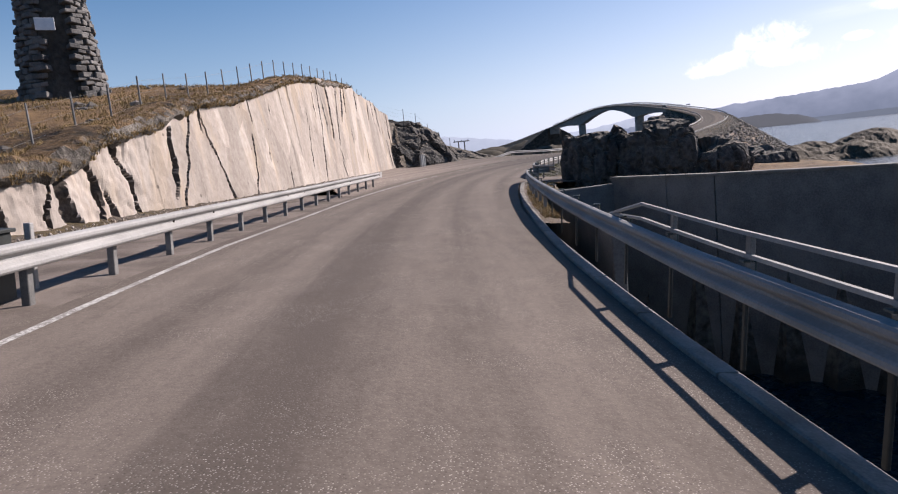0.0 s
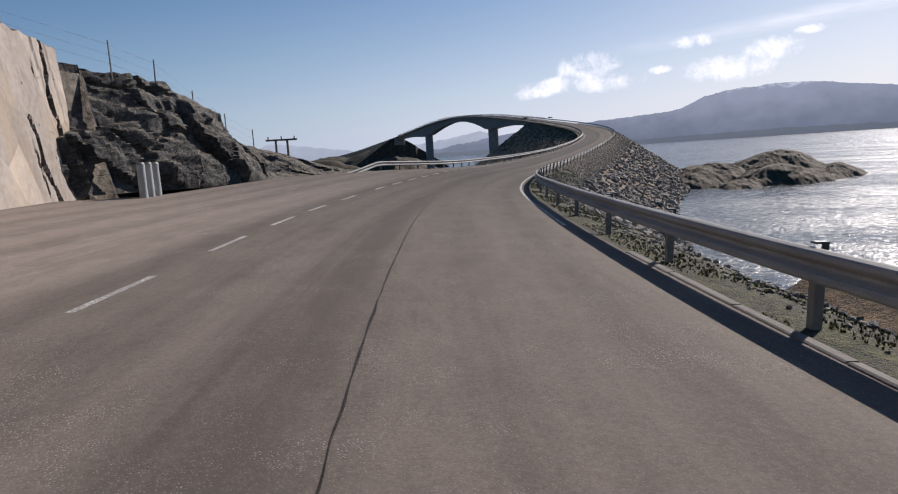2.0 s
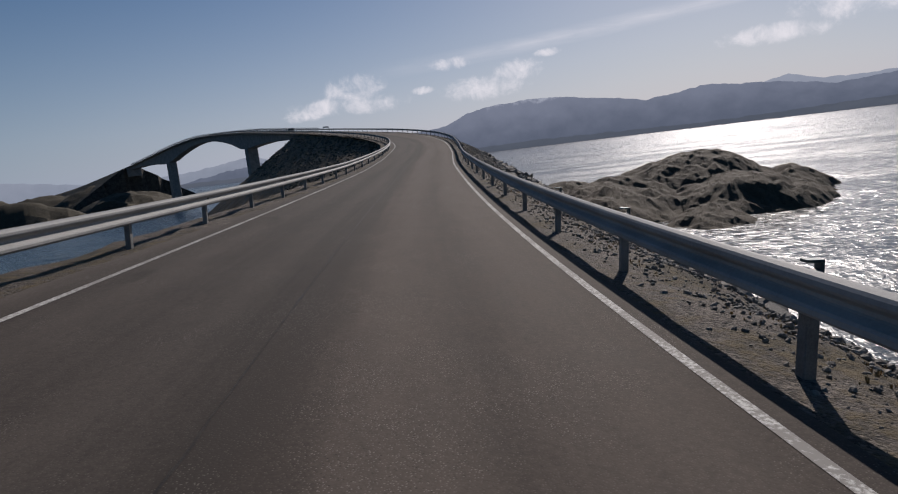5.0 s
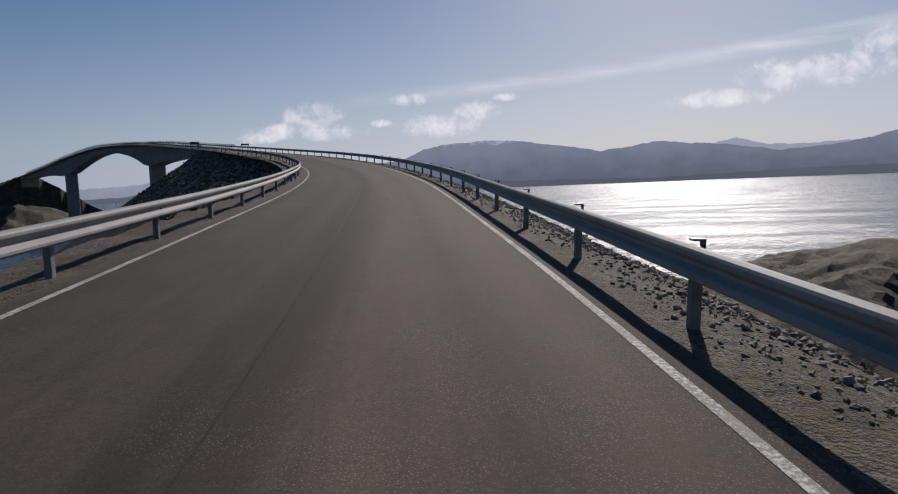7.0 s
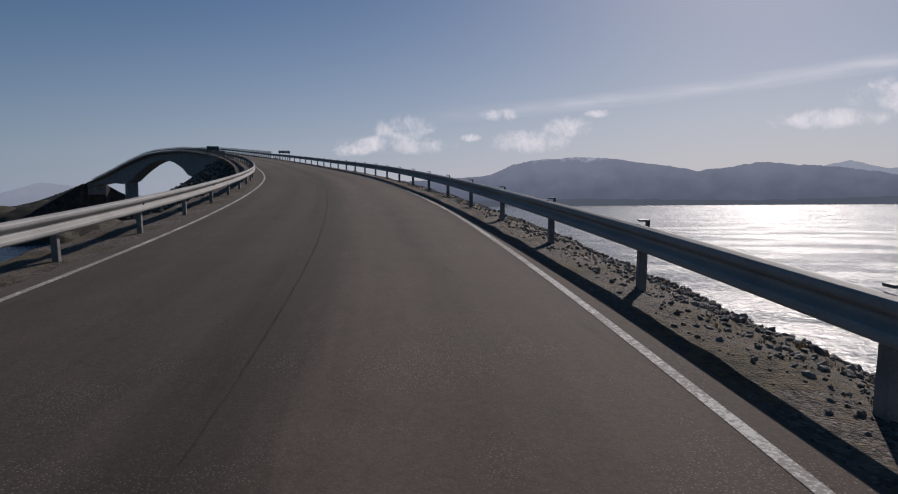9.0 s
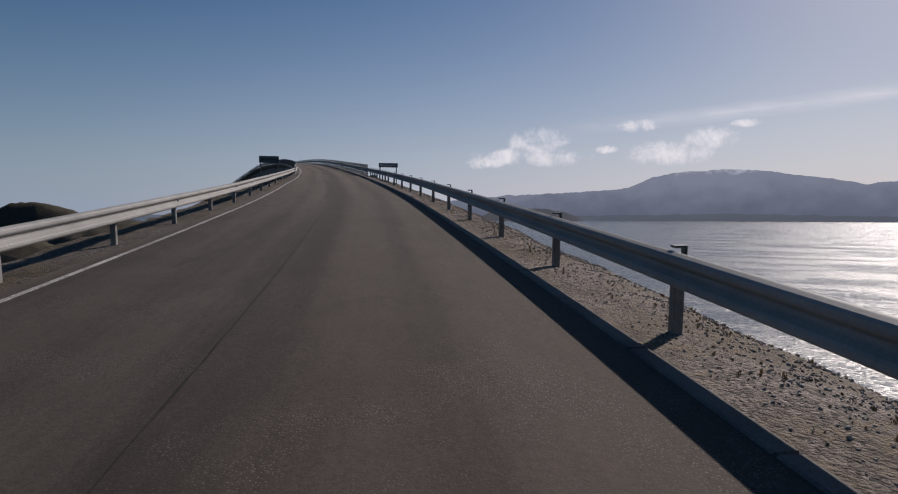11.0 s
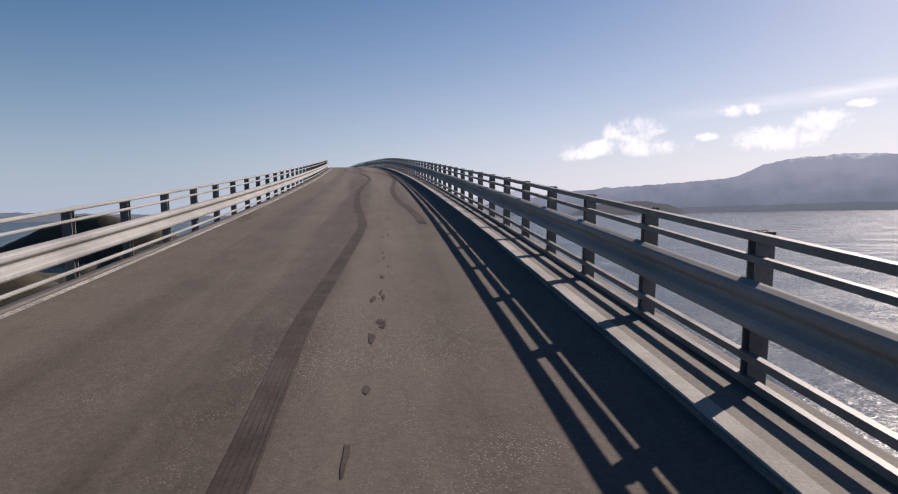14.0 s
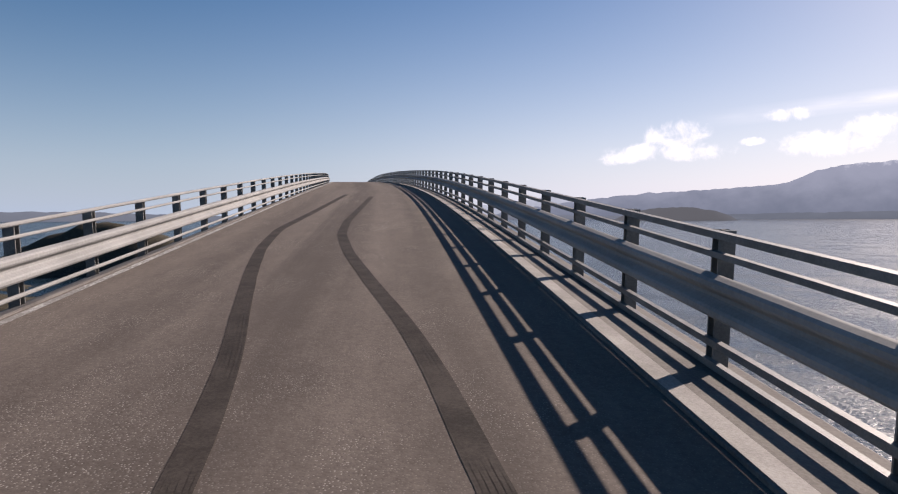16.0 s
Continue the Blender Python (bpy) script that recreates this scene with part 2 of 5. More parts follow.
    tone = n.math("MULTIPLY", tone, n.math("ADD", 1.0, n.math("MULTIPLY", n.ramp(lane, -3.0, -4.6), 0.72)))
    # the seaward lane of the causeway is toned paler and redder than the other
    run = n.math("MULTIPLY", n.ramp(at_s, 100.0, 140.0), n.ramp(at_s, 300.0, 250.0))
    pale_lane = n.math("MULTIPLY", run, n.ramp(at_d, -0.4, 0.5))
    tone = n.math("MULTIPLY", tone, n.math("ADD", 1.0, n.math("SUBTRACT", n.math("MULTIPLY", pale_lane, 0.36), n.math("MULTIPLY", run, 0.10))))
    col = n.mix(n.math("MULTIPLY", pale_lane, 0.35), col, n.add("ShaderNodeVectorMath", {0: col, 1: (1.12, 0.97, 0.88)}, operation="MULTIPLY").outputs[0])
    col = n.add("ShaderNodeVectorMath", {0: col, "Scale": tone}, operation="SCALE").outputs[0]
    setin(n, "Base Color", col)
    setin(n, "Roughness", n.math("ADD", 0.82, n.math("MULTIPLY", mid, 0.16)))
    bump(n, n.math("ADD", grit, n.math("MULTIPLY", mid, 0.4)), 0.26, 0.004)
    return m


ASPHALT = asphalt()


def tyre_rubber(name, thick, thin):
    """Rubber laid down in fine ribs along the mark, thinner in places."""
    m, n = material(name, 0.8, 0.0, 0.1)
    a = n.noise(n.pos, 2.2, 5.0, 0.7)
    b = n.noise(n.pos, 45.0, 3.0, 0.7)
    fac = n.ramp(n.math("ADD", n.math("MULTIPLY", a, 0.6), n.math("MULTIPLY", b, 0.4)), 0.34, 0.66)
    setin(n, "Base Color", n.mix(fac, thick, thin))
    bump(n, b, 0.3, 0.003)
    return m


RUBBER = tyre_rubber("tyre_rubber", (0.030, 0.025, 0.021), (0.072, 0.060, 0.051))
RUBBER_THIN = tyre_rubber("thin_tyre_rubber", (0.040, 0.033, 0.029), (0.088, 0.073, 0.062))
STAIN = mottled("rubber_stained_asphalt", (0.046, 0.038, 0.033), (0.094, 0.078, 0.067), 2.0, 0.9, 0.0, 0.3, 0.004, 45.0, spec=0.12)


def sea_water():
    m, n = material("sea_water", 0.06, 0.0, 0.42)
    n.bsdf.inputs["Base Color"].default_value = (0.010, 0.022, 0.032, 1)
    n.bsdf.inputs["IOR"].default_value = 1.33
    turned = n.add("ShaderNodeMapping", {"Vector": n.pos, "Rotation": (0, 0, radians(25))}).outputs[0]
    st = n.add("ShaderNodeMapping", {"Vector": turned, "Scale": (1.0, 0.55, 1.0)}).outputs[0]
    # short crests that run before the breeze, over a low swell
    turned = n.add("ShaderNodeMapping", {"Vector": n.pos, "Rotation": (0, 0, radians(SUN_AZ - 8))}).outputs[0]
    crest = n.add("ShaderNodeMapping", {"Vector": turned, "Scale": (1.0, 0.26, 1.0)}).outputs[0]
    a = n.noise(crest, 2.2, 3.0, 0.6, 0.5)
    b = n.noise(st, 0.7, 4.0, 0.55, 0.4)
    c = n.noise(st, 0.12, 3.0, 0.5, 0.3)
    hgt = n.math("ADD", n.math("ADD", n.math("MULTIPLY", a, 0.13), n.math("MULTIPLY", b, 0.20)), n.math("MULTIPLY", c, 0.55))
    bump(n, hgt, 1.0, 1.0)
    calm = n.noise(st, 0.02, 4.0, 0.6)
    dash = n.add("ShaderNodeMapping", {"Vector": turned, "Scale": (0.4, 1.0, 1.0)}).outputs[0]
    fleck = n.ramp(n.noise(dash, 1.9, 5.0, 0.78, 0.5), 0.45, 0.55)
    gust = n.ramp(n.noise(dash, 0.045, 5.0, 0.7, 0.6), 0.42, 0.58)
    rough = n.math("ADD", n.math("MULTIPLY", fleck, 0.19), n.math("MULTIPLY", gust, 0.14))
    setin(n, "Roughness", n.math("ADD", n.math("ADD", 0.07, n.math("MULTIPLY", calm, 0.06)), rough))
    return m


SEA = sea_water()


def terrain_mat():
    """Heather and dry grass on the flats, bare rock where it is steep, dark wet rock at the waterline."""
    m, n = material("heath_and_rock", 0.9, 0.0, 0.25)
    nor = n.add("ShaderNodeSeparateXYZ", {0: n.add("ShaderNodeNewGeometry").outputs["True Normal"]}).outputs[2]
    hgt = n.add("ShaderNodeSeparateXYZ", {0: n.pos}).outputs[2]
    a = n.noise(n.pos, 0.35, 6.0, 0.62)
    b = n.noise(n.pos, 3.0, 6.0, 0.65)
    c = n.noise(n.pos, 22.0, 4.0, 0.6)
    grass = n.mix(n.ramp(n.math("ADD", n.math("MULTIPLY", a, 0.55), n.math("MULTIPLY", b, 0.45)), 0.36, 0.62), (0.055, 0.034, 0.018), (0.235, 0.142, 0.066))
    grass = n.mix(n.math("MULTIPLY", n.ramp(c, 0.45, 0.7), 0.35), grass, (0.21, 0.165, 0.10))
    rock = n.mix(n.ramp(n.math("ADD", n.math("MULTIPLY", a, 0.4), n.math("MULTIPLY", b, 0.6)), 0.35, 0.66), (0.05, 0.043, 0.035), (0.21, 0.185, 0.155))
    steep = n.ramp(n.math("ADD", nor, n.math("MULTIPLY", n.math("SUBTRACT", b, 0.5), 0.45)), 0.90, 0.74)
    col = n.mix(steep, grass, rock)
    wet = n.ramp(n.math("ADD", hgt, n.math("MULTIPLY", a, 1.4)), 2.0, 0.8)
    col = n.mix(n.math("MULTIPLY", wet, 0.85), col, (0.035, 0.034, 0.03))
    setin(n, "Base Color", col)
    bump(n, n.math("ADD", n.math("ADD", b, n.math("MULTIPLY", c, 0.5)), a), 0.9, 0.12)
    return m


HEATH = terrain_mat()


def verge_mat(name, lo, hi, grass_lo, grass_hi, scale=30.0):
    m, n = material(name, 0.92, 0.0, 0.25)
    a = n.noise(n.pos, 0.5, 5.0, 0.6)
    b = n.noise(n.pos, 5.0, 5.0, 0.65)
    peb = n.add("ShaderNodeTexVoronoi", {"Vector": n.pos, "Scale": scale, "Randomness": 1.0})
    grit = n.mix(n.ramp(n.math("ADD", n.math("MULTIPLY", peb.outputs["Color"], 0.5), n.math("MULTIPLY", b, 0.5)), 0.2, 0.8), lo, hi)
    grass = n.mix(n.ramp(b, 0.35, 0.7), grass_lo, grass_hi)
    setin(n, "Base Color", n.mix(n.ramp(n.math("ADD", n.math("MULTIPLY", a, 0.6), n.math("MULTIPLY", b, 0.4)), 0.44, 0.58), grit, grass))
    bump(n, n.math("ADD", n.math("ADD", n.noise(n.pos, 30.0, 3.0, 0.6), n.math("MULTIPLY", b, 2.0)), n.math("MULTIPLY", peb.outputs["Distance"], -0.5)), 0.9, 0.03)
    return m


VERGE = verge_mat("gravel_verge", (0.016, 0.013, 0.011), (0.19, 0.158, 0.132), (0.03, 0.024, 0.013), (0.11, 0.082, 0.043))
GRASSY_VERGE = verge_mat("grassy_gravel_verge", (0.016, 0.015, 0.009), (0.085, 0.076, 0.05), (0.022, 0.025, 0.009), (0.085, 0.082, 0.032))
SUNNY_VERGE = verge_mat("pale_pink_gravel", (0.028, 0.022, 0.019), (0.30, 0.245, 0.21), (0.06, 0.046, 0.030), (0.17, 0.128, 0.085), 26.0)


def cut_rock():
    """Pale blasted rock face with vertical cracks, drip stains and rust."""
    m, n = material("pale_cut_rock", 0.88, 0.0, 0.25)
    st = n.add("ShaderNodeMapping", {"Vector": n.pos, "Scale": (1.0, 1.0, 0.16)}).outputs[0]
    a = n.noise(st, 0.55, 6.0, 0.6, 0.5)
    b = n.noise(n.pos, 3.5, 6.0, 0.62)
    s = n.noise(st, 2.6, 5.0, 0.6)
    col = n.mix(n.ramp(n.math("ADD", n.math("MULTIPLY", a, 0.6), n.math("MULTIPLY", b, 0.4)), 0.34, 0.66), (0.25, 0.212, 0.182), (0.385, 0.342, 0.302))
    col = n.mix(n.math("MULTIPLY", n.ramp(s, 0.62, 0.74), 0.4), col, (0.16, 0.138, 0.118))
    col = n.mix(n.math("MULTIPLY", n.ramp(n.noise(st, 1.1, 4.0, 0.6), 0.62, 0.75), 0.4), col, (0.35, 0.27, 0.19))
    tan = n.ramp(n.noise(n.add("ShaderNodeMapping", {"Vector": n.pos, "Scale": (1.0, 1.0, 0.3), "Rotation": (0.25, 0, 0)}).outputs[0], 0.5, 5.0, 0.62, 0.8), 0.50, 0.66)
    col = n.mix(n.math("MULTIPLY", tan, 0.55), col, (0.40, 0.315, 0.225))
    pale = n.ramp(n.noise(st, 4.5, 5.0, 0.7, 0.3), 0.56, 0.70)
    col = n.mix(n.math("MULTIPLY", pale, 0.35), col, (0.47, 0.43, 0.39))
    pock = n.add("ShaderNodeTexVoronoi", {"Vector": n.pos, "Scale": 1.35}).outputs["Distance"]
    col = n.mix(n.math("MULTIPLY", n.ramp(n.math("ADD", pock, n.math("MULTIPLY", n.math("SUBTRACT", b, 0.5), 0.25)), 0.10, 0.03), 0.8), col, (0.07, 0.056, 0.046))
    slab = n.add("ShaderNodeTexVoronoi", {"Vector": n.add("ShaderNodeMapping", {"Vector": n.pos, "Scale": (0.5, 0.55, 0.28), "Rotation": (0.35, 0, 0)}).outputs[0], "Scale": 1.0})
    tone = n.math("ADD", 0.80, n.math("MULTIPLY", n.add("ShaderNodeSeparateColor", {0: slab.outputs["Color"]}).outputs[0], 0.38))
    col = n.add("ShaderNodeVectorMath", {0: col, "Scale": tone}, operation="SCALE").outputs[0]
    setin(n, "Base Color", col)
    bump(n, n.math("ADD", n.math("MULTIPLY", a, 0.3), n.math("MULTIPLY", b, 0.6)), 0.6, 0.06)
    return m


CUT = cut_rock()


def crag_rock(name, dark, mid, pale):
    """Dark bare rock: lichen and dry turf on what lies flat, clean faces where it is steep."""
    m, n = material(name, 0.88, 0.0, 0.3)
    nor = n.add("ShaderNodeSeparateXYZ", {0: n.add("ShaderNodeNewGeometry").outputs["True Normal"]}).outputs[2]
    a = n.noise(n.pos, 0.5, 6.0, 0.65)
    b = n.noise(n.pos, 4.0, 6.0, 0.68)
    c = n.noise(n.pos, 20.0, 4.0, 0.65)
    col = n.mix(n.ramp(n.math("ADD", n.math("MULTIPLY", a, 0.5), n.math("MULTIPLY", b, 0.5)), 0.36, 0.64), dark, mid)
    flat = n.ramp(n.math("ADD", nor, n.math("MULTIPLY", n.math("SUBTRACT", b, 0.5), 0.7)), 0.45, 0.75)
    col = n.mix(n.math("MULTIPLY", flat, 0.75), col, n.mix(n.ramp(c, 0.35, 0.65), (0.055, 0.042, 0.024), pale))
    setin(n, "Base Color", col)
    bump(n, n.math("ADD", n.math("ADD", b, n.math("MULTIPLY", c, 0.35)), a), 0.9, 0.10)
    return m


# pale flats: lichen and turf, with highlights of the ledges painted in
CRAG = crag_rock("dark_crag_rock", (0.027, 0.0265, 0.026), (0.102, 0.097, 0.090), (0.22, 0.195, 0.16))
# island heath coloured darker, the backlight put into its tones
FAR_HEATH = crag_rock("backlit_island_heath", (0.013, 0.012, 0.010), (0.085, 0.075, 0.062), (0.060, 0.052, 0.030))
SKERRY = crag_rock("dark_shore_rock", (0.013, 0.012, 0.010), (0.062, 0.054, 0.045), (0.12, 0.086, 0.048))
CLEFT = mottled("stained_cleft_rock", (0.05, 0.041, 0.034), (0.17, 0.14, 0.115), 1.5, 0.9, 0.0, 0.5, 0.03, 12.0)


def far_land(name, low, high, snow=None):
    """Land with miles of sea haze painted into its colour; a backdrop that gives its own veiled light."""
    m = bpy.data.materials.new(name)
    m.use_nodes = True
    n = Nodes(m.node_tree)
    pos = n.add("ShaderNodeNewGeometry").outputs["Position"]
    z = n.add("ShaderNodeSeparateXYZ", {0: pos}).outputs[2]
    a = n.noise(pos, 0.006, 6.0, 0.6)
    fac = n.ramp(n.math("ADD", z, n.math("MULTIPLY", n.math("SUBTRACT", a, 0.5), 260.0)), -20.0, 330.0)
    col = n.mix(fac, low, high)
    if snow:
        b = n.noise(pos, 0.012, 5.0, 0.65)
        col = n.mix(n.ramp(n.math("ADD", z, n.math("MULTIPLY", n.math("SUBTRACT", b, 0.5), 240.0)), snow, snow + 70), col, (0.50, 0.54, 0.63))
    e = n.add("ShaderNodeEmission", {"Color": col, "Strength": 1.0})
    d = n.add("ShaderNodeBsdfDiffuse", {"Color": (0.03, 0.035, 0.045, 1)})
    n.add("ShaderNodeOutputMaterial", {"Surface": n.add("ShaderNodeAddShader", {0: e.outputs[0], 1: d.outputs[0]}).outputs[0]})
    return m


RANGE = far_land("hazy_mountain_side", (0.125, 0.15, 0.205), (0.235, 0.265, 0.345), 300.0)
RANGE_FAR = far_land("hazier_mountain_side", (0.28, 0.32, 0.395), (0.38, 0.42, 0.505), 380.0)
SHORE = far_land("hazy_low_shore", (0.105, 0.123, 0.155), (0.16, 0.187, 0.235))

# ---- the road's line ----
ROAD = [
        (4.6, -45.0, 8.00), (0.9, -18.0, 8.15), (-1.1, -0.1, 8.19), (-1.4, 23.8, 8.19), (0.9, 46.2, 8.24), (6.5, 69.2, 8.24), 
        (15.6, 92.1, 8.20), (30.5, 120.9, 8.10), (48.5, 151.0, 8.98), (61.8, 171.8, 10.21), (73.7, 191.9, 11.64), (83.6, 213.2, 13.28), 
        (92.2, 239.3, 15.50), (98.2, 268.5, 18.01), (101.4, 291.2, 20.03), (104.1, 315.1, 22.12), (106.0, 337.7, 24.13), (107.3, 361.8, 26.32), 
        (108.0, 390.0, 28.75), (107.6, 420.0, 30.75), (106.4, 445.0, 32.05), (105.1, 462.0, 32.45), (103.4, 480.0, 32.20), (100.3, 505.0, 31.20), 
        (95.4, 535.0, 28.90), (89.4, 565.0, 26.50), (78.0, 610.0, 22.50), (62.0, 660.0, 17.50), (37.8, 720.0, 12.50)]

BANK = [(-45, 5), (0, 5.3), (24, 3.8), (46, 3.3), (70, 3.6), (93, 6.2), (125, 5.8), (165, 2.5), (190, 1.4), (215, 0.6), (240, -0.6), (270, -0.9), (300, -0.3), (325, 0.4), (340, 0.7), (352, 0.3), (380, 0), (1200, 0)]


def smooth_line(nodes):
    """Points every half metre on a Catmull-Rom curve."""
    p = [Vector(q) for q in nodes]
    p = [2 * p[0] - p[1], *p, 2 * p[-1] - p[-2]]
    out = []
    for a, b, c, d in zip(p, p[1:], p[2:], p[3:]):
        n = max(2, int((c - b).length / 0.5))
        for k in range(n):
            t = k / n
            out.append(0.5 * ((2 * b) + (c - a) * t + (2 * a - 5 * b + 4 * c - d) * t * t + (3 * b - a - 3 * c + d) * t ** 3))
    out.append(p[-2])
    return np.array([tuple(q) for q in out])


LINE = smooth_line(ROAD)
for _ in range(30):
    LINE[1:-1] = LINE[1:-1] * 0.5 + (LINE[:-2] + LINE[2:]) * 0.25
step = np.linalg.norm(np.diff(LINE, axis=0), axis=1)
ARC = np.concatenate([[0], np.cumsum(step)])
ARC -= ARC[np.argmin(np.abs(LINE[:, 1]))]      # 0 beside y = 0
TAN = np.gradient(LINE, ARC, axis=0)
BANKS = np.interp(ARC, [b[0] for b in BANK], [b[1] for b in BANK])


def along(s):
    """Place, forward, right and up of the road at s metres."""
    c = Vector([float(np.interp(s, ARC, LINE[:, k])) for k in range(3)])
    f = Vector([float(np.interp(s, ARC, TAN[:, k])) for k in range(3)]).normalized()
    b = radians(float(np.interp(s, ARC, BANKS)))
    r = Vector((f.y, -f.x, 0)).normalized()
    u = r.cross(f)
    r2 = r * math.cos(b) - u * math.sin(b)
    return c, f, r2, r2.cross(f)


def fall(s, d):
    """The seaward lane sags towards the edge of the small bridge."""
    return -0.17 * min(1.0, max(0.0, (d - 0.6) / 3.0)) * float(np.interp(s, [7, 18], [1, 0]))


def spot(s, d, h=0.0):
    c, f, r, u = along(s)
    return c + r * d + u * (h + fall(s, d))


def s_of_y(y):
    return float(np.interp(y, LINE[:, 1], ARC))


# ---- mesh tools ----
def mesh_object(name, bm, mat, parent=None, label="", smooth=False):
    me = bpy.data.meshes.new(name)
    bm.to_mesh(me)
    bm.free()
    return shared(name, me, mat, parent, label, smooth)


def shared(name, me, mat, parent=None, label="", smooth=False):
    if mat and not me.materials:
        me.materials.append(mat)
    if smooth:
        for p in me.polygons:
            p.use_smooth = True
    ob = new(name, me)
    if parent:
        ob.parent = parent
    if label:
        tagged(ob, label)
    return ob


def part(name, bm, mat, parent, label="", smooth=False):
    return mesh_object(name, bm, mat, parent, label, smooth)


def thing(name, label, category, group="", at=(0, 0, 0)):
    e = new(name)
    e.location = at
    e.empty_display_size = 0.3
    return tagged(e, label, category, group)


def raw(name, verts, faces, mat, parent=None, label="", smooth=False):
    me = bpy.data.meshes.new(name)
    me.from_pydata([tuple(v) for v in verts], [], faces)
    me.update()
    return shared(name, me, mat, parent, label, smooth)


def box(bm, size, m=Matrix(), bevel=0.0):
    g = bmesh.ops.create_cube(bm, size=1.0, matrix=m @ Matrix.Diagonal((*size, 1)))
    if bevel:
        es = list({e for v in g["verts"] for e in v.link_edges})
        bmesh.ops.bevel(bm, geom=es, offset=bevel, segments=1, affect="EDGES")


def tube(bm, a, b, r0, r1=None, n=8):
    a, b = Vector(a), Vector(b)
    d = b - a
    m = Matrix.Translation((a + b) / 2) @ d.to_track_quat("Z", "Y").to_matrix().to_4x4()
    bmesh.ops.create_cone(bm, cap_ends=True, segments=n, radius1=r0, radius2=r0 if r1 is None else r1, depth=d.length, matrix=m)


def frames_between(s0, s1, gap):
    n = max(1, int(round((s1 - s0) / gap)))
    return [s0 + (s1 - s0) * k / n for k in range(n + 1)]


def sweep(name, profile, ss, mat, parent=None, label="", closed=True, offset=None, smooth=False, place=spot):
    """A profile of (d, h) carried along the road; offset(s) shifts it sideways."""
    verts, faces = [], []
    k = len(profile)
    for s in ss:
        o = offset(s) if offset else 0.0
        verts += [place(s, d + o, h) for d, h in profile]
    m = k if closed else k - 1
    for i in range(len(ss) - 1):
        for j in range(m):
            a, b = i * k + j, i * k + (j + 1) % k
            faces.append((a, b, b + k, a + k))
    if closed:
        faces.append(tuple(range(k - 1, -1, -1)))
        faces.append(tuple((len(ss) - 1) * k + j for j in range(k)))
    return raw(name, verts, faces, mat, parent, label, smooth)

# ---- large structure ----
S_BRIDGE, S_END = 331.0, s_of_y(568)
S_LAST = float(ARC[-1])
H_ALONG = [-46, 28, 37, 45, 58, 69, 71.5, 84, 86.5, 90.5, 95, 98, 101, 104, 110, 125, 160, 2000]
D_OUTER = [-3.5, -3.5, -6.5, -8.8, -11.2, -12.8, -10.6, -10.0, -8.9, -7.8, -7.0, -6.2, -5.5, -5.0, -4.6, -4.0, -3.4, -3.4]


def outer(s):
    """Where the asphalt ends on the side of the lay-by."""
    return float(np.interp(s, H_ALONG, D_OUTER))


def asphalt_sheet(name, ss, ds, label, h=0.0):
    verts, faces, uvs = [], [], []
    for s in ss:
        row = ds(s)
        k = len(row)
        for d in row:
            verts.append(spot(s, d, h))
            uvs.append((d, s))
    for i in range(len(ss) - 1):
        for j in range(k - 1):
            faces.append((i * k + j, i * k + j + 1, (i + 1) * k + j + 1, (i + 1) * k + j))
    me = bpy.data.meshes.new(name)
    me.from_pydata([tuple(v) for v in verts], [], faces)
    uv = me.uv_layers.new(name="road")
    for loop in me.loops:
        uv.data[loop.index].uv = uvs[loop.vertex_index]
    me.update()
    ob = shared(name, me, ASPHALT, smooth=True)
    return tagged(ob, label, "road", kind="structure")


LINE_S = [-44, 0, 6, 9, 13, 17, 20, 24, 28, 33, 38, 55, 66, 78, 90, 103, 130, 166, 178, 190, 204, 220, 240, 262, 298, 308, 318, 332, 2000]
LINE_L = [-2.7, -2.75, -2.87, -2.95, -3.0, -2.9, -2.86, -2.9, -2.88, -2.78, -2.70, -2.72, -2.95, -3.0, -3.08, -3.4, -3.2, -2.95, -3.05, -3.3, -3.4, -3.45, -3.4, -3.3, -3.2, -3.1, -2.85, -2.82, -2.82]
LINE_R = [3.1, 3.1, 3.1, 3.1, 3.1, 3.1, 3.17, 3.34, 3.48, 3.65, 3.8, 4.0, 3.9, 3.5, 3.28, 3.12, 3.0, 2.88, 2.92, 2.88, 2.82, 2.85, 3.15, 3.1, 2.7, 2.7, 2.7, 2.7, 2.7]


def line_l(s):
    return float(np.interp(s, LINE_S, LINE_L))


def line_r(s):
    return float(np.interp(s, LINE_S, LINE_R))


def edges(s):
    lo = line_l(s) - 0.32 if s < 30 else line_l(s) - (0.35 if s < S_BRIDGE - 3 else 0.1)
    hi = line_r(s) + (0.30 if s < 262 else 0.12)
    return [lo + (hi - lo) * k / 14 for k in range(15)]


road = asphalt_sheet("road", frames_between(-44, S_LAST - 2, 1.0), edges, "worn grey-brown asphalt two-lane coast road")
apron = asphalt_sheet("apron", frames_between(36.2, 42.6, 0.8), lambda s: [3.9 + 0.6 * k for k in range(8)], "asphalt mouth of the narrow track beside the road", -0.03)
layby = asphalt_sheet("lay_by", frames_between(29, 150, 1.0), lambda s: [min(outer(s), line_l(s) - 0.4) + (line_l(s) - 0.2 - min(outer(s), line_l(s) - 0.4)) * k / 12 for k in range(13)],
                      "wide asphalt lay-by beside the coast road", -0.004)


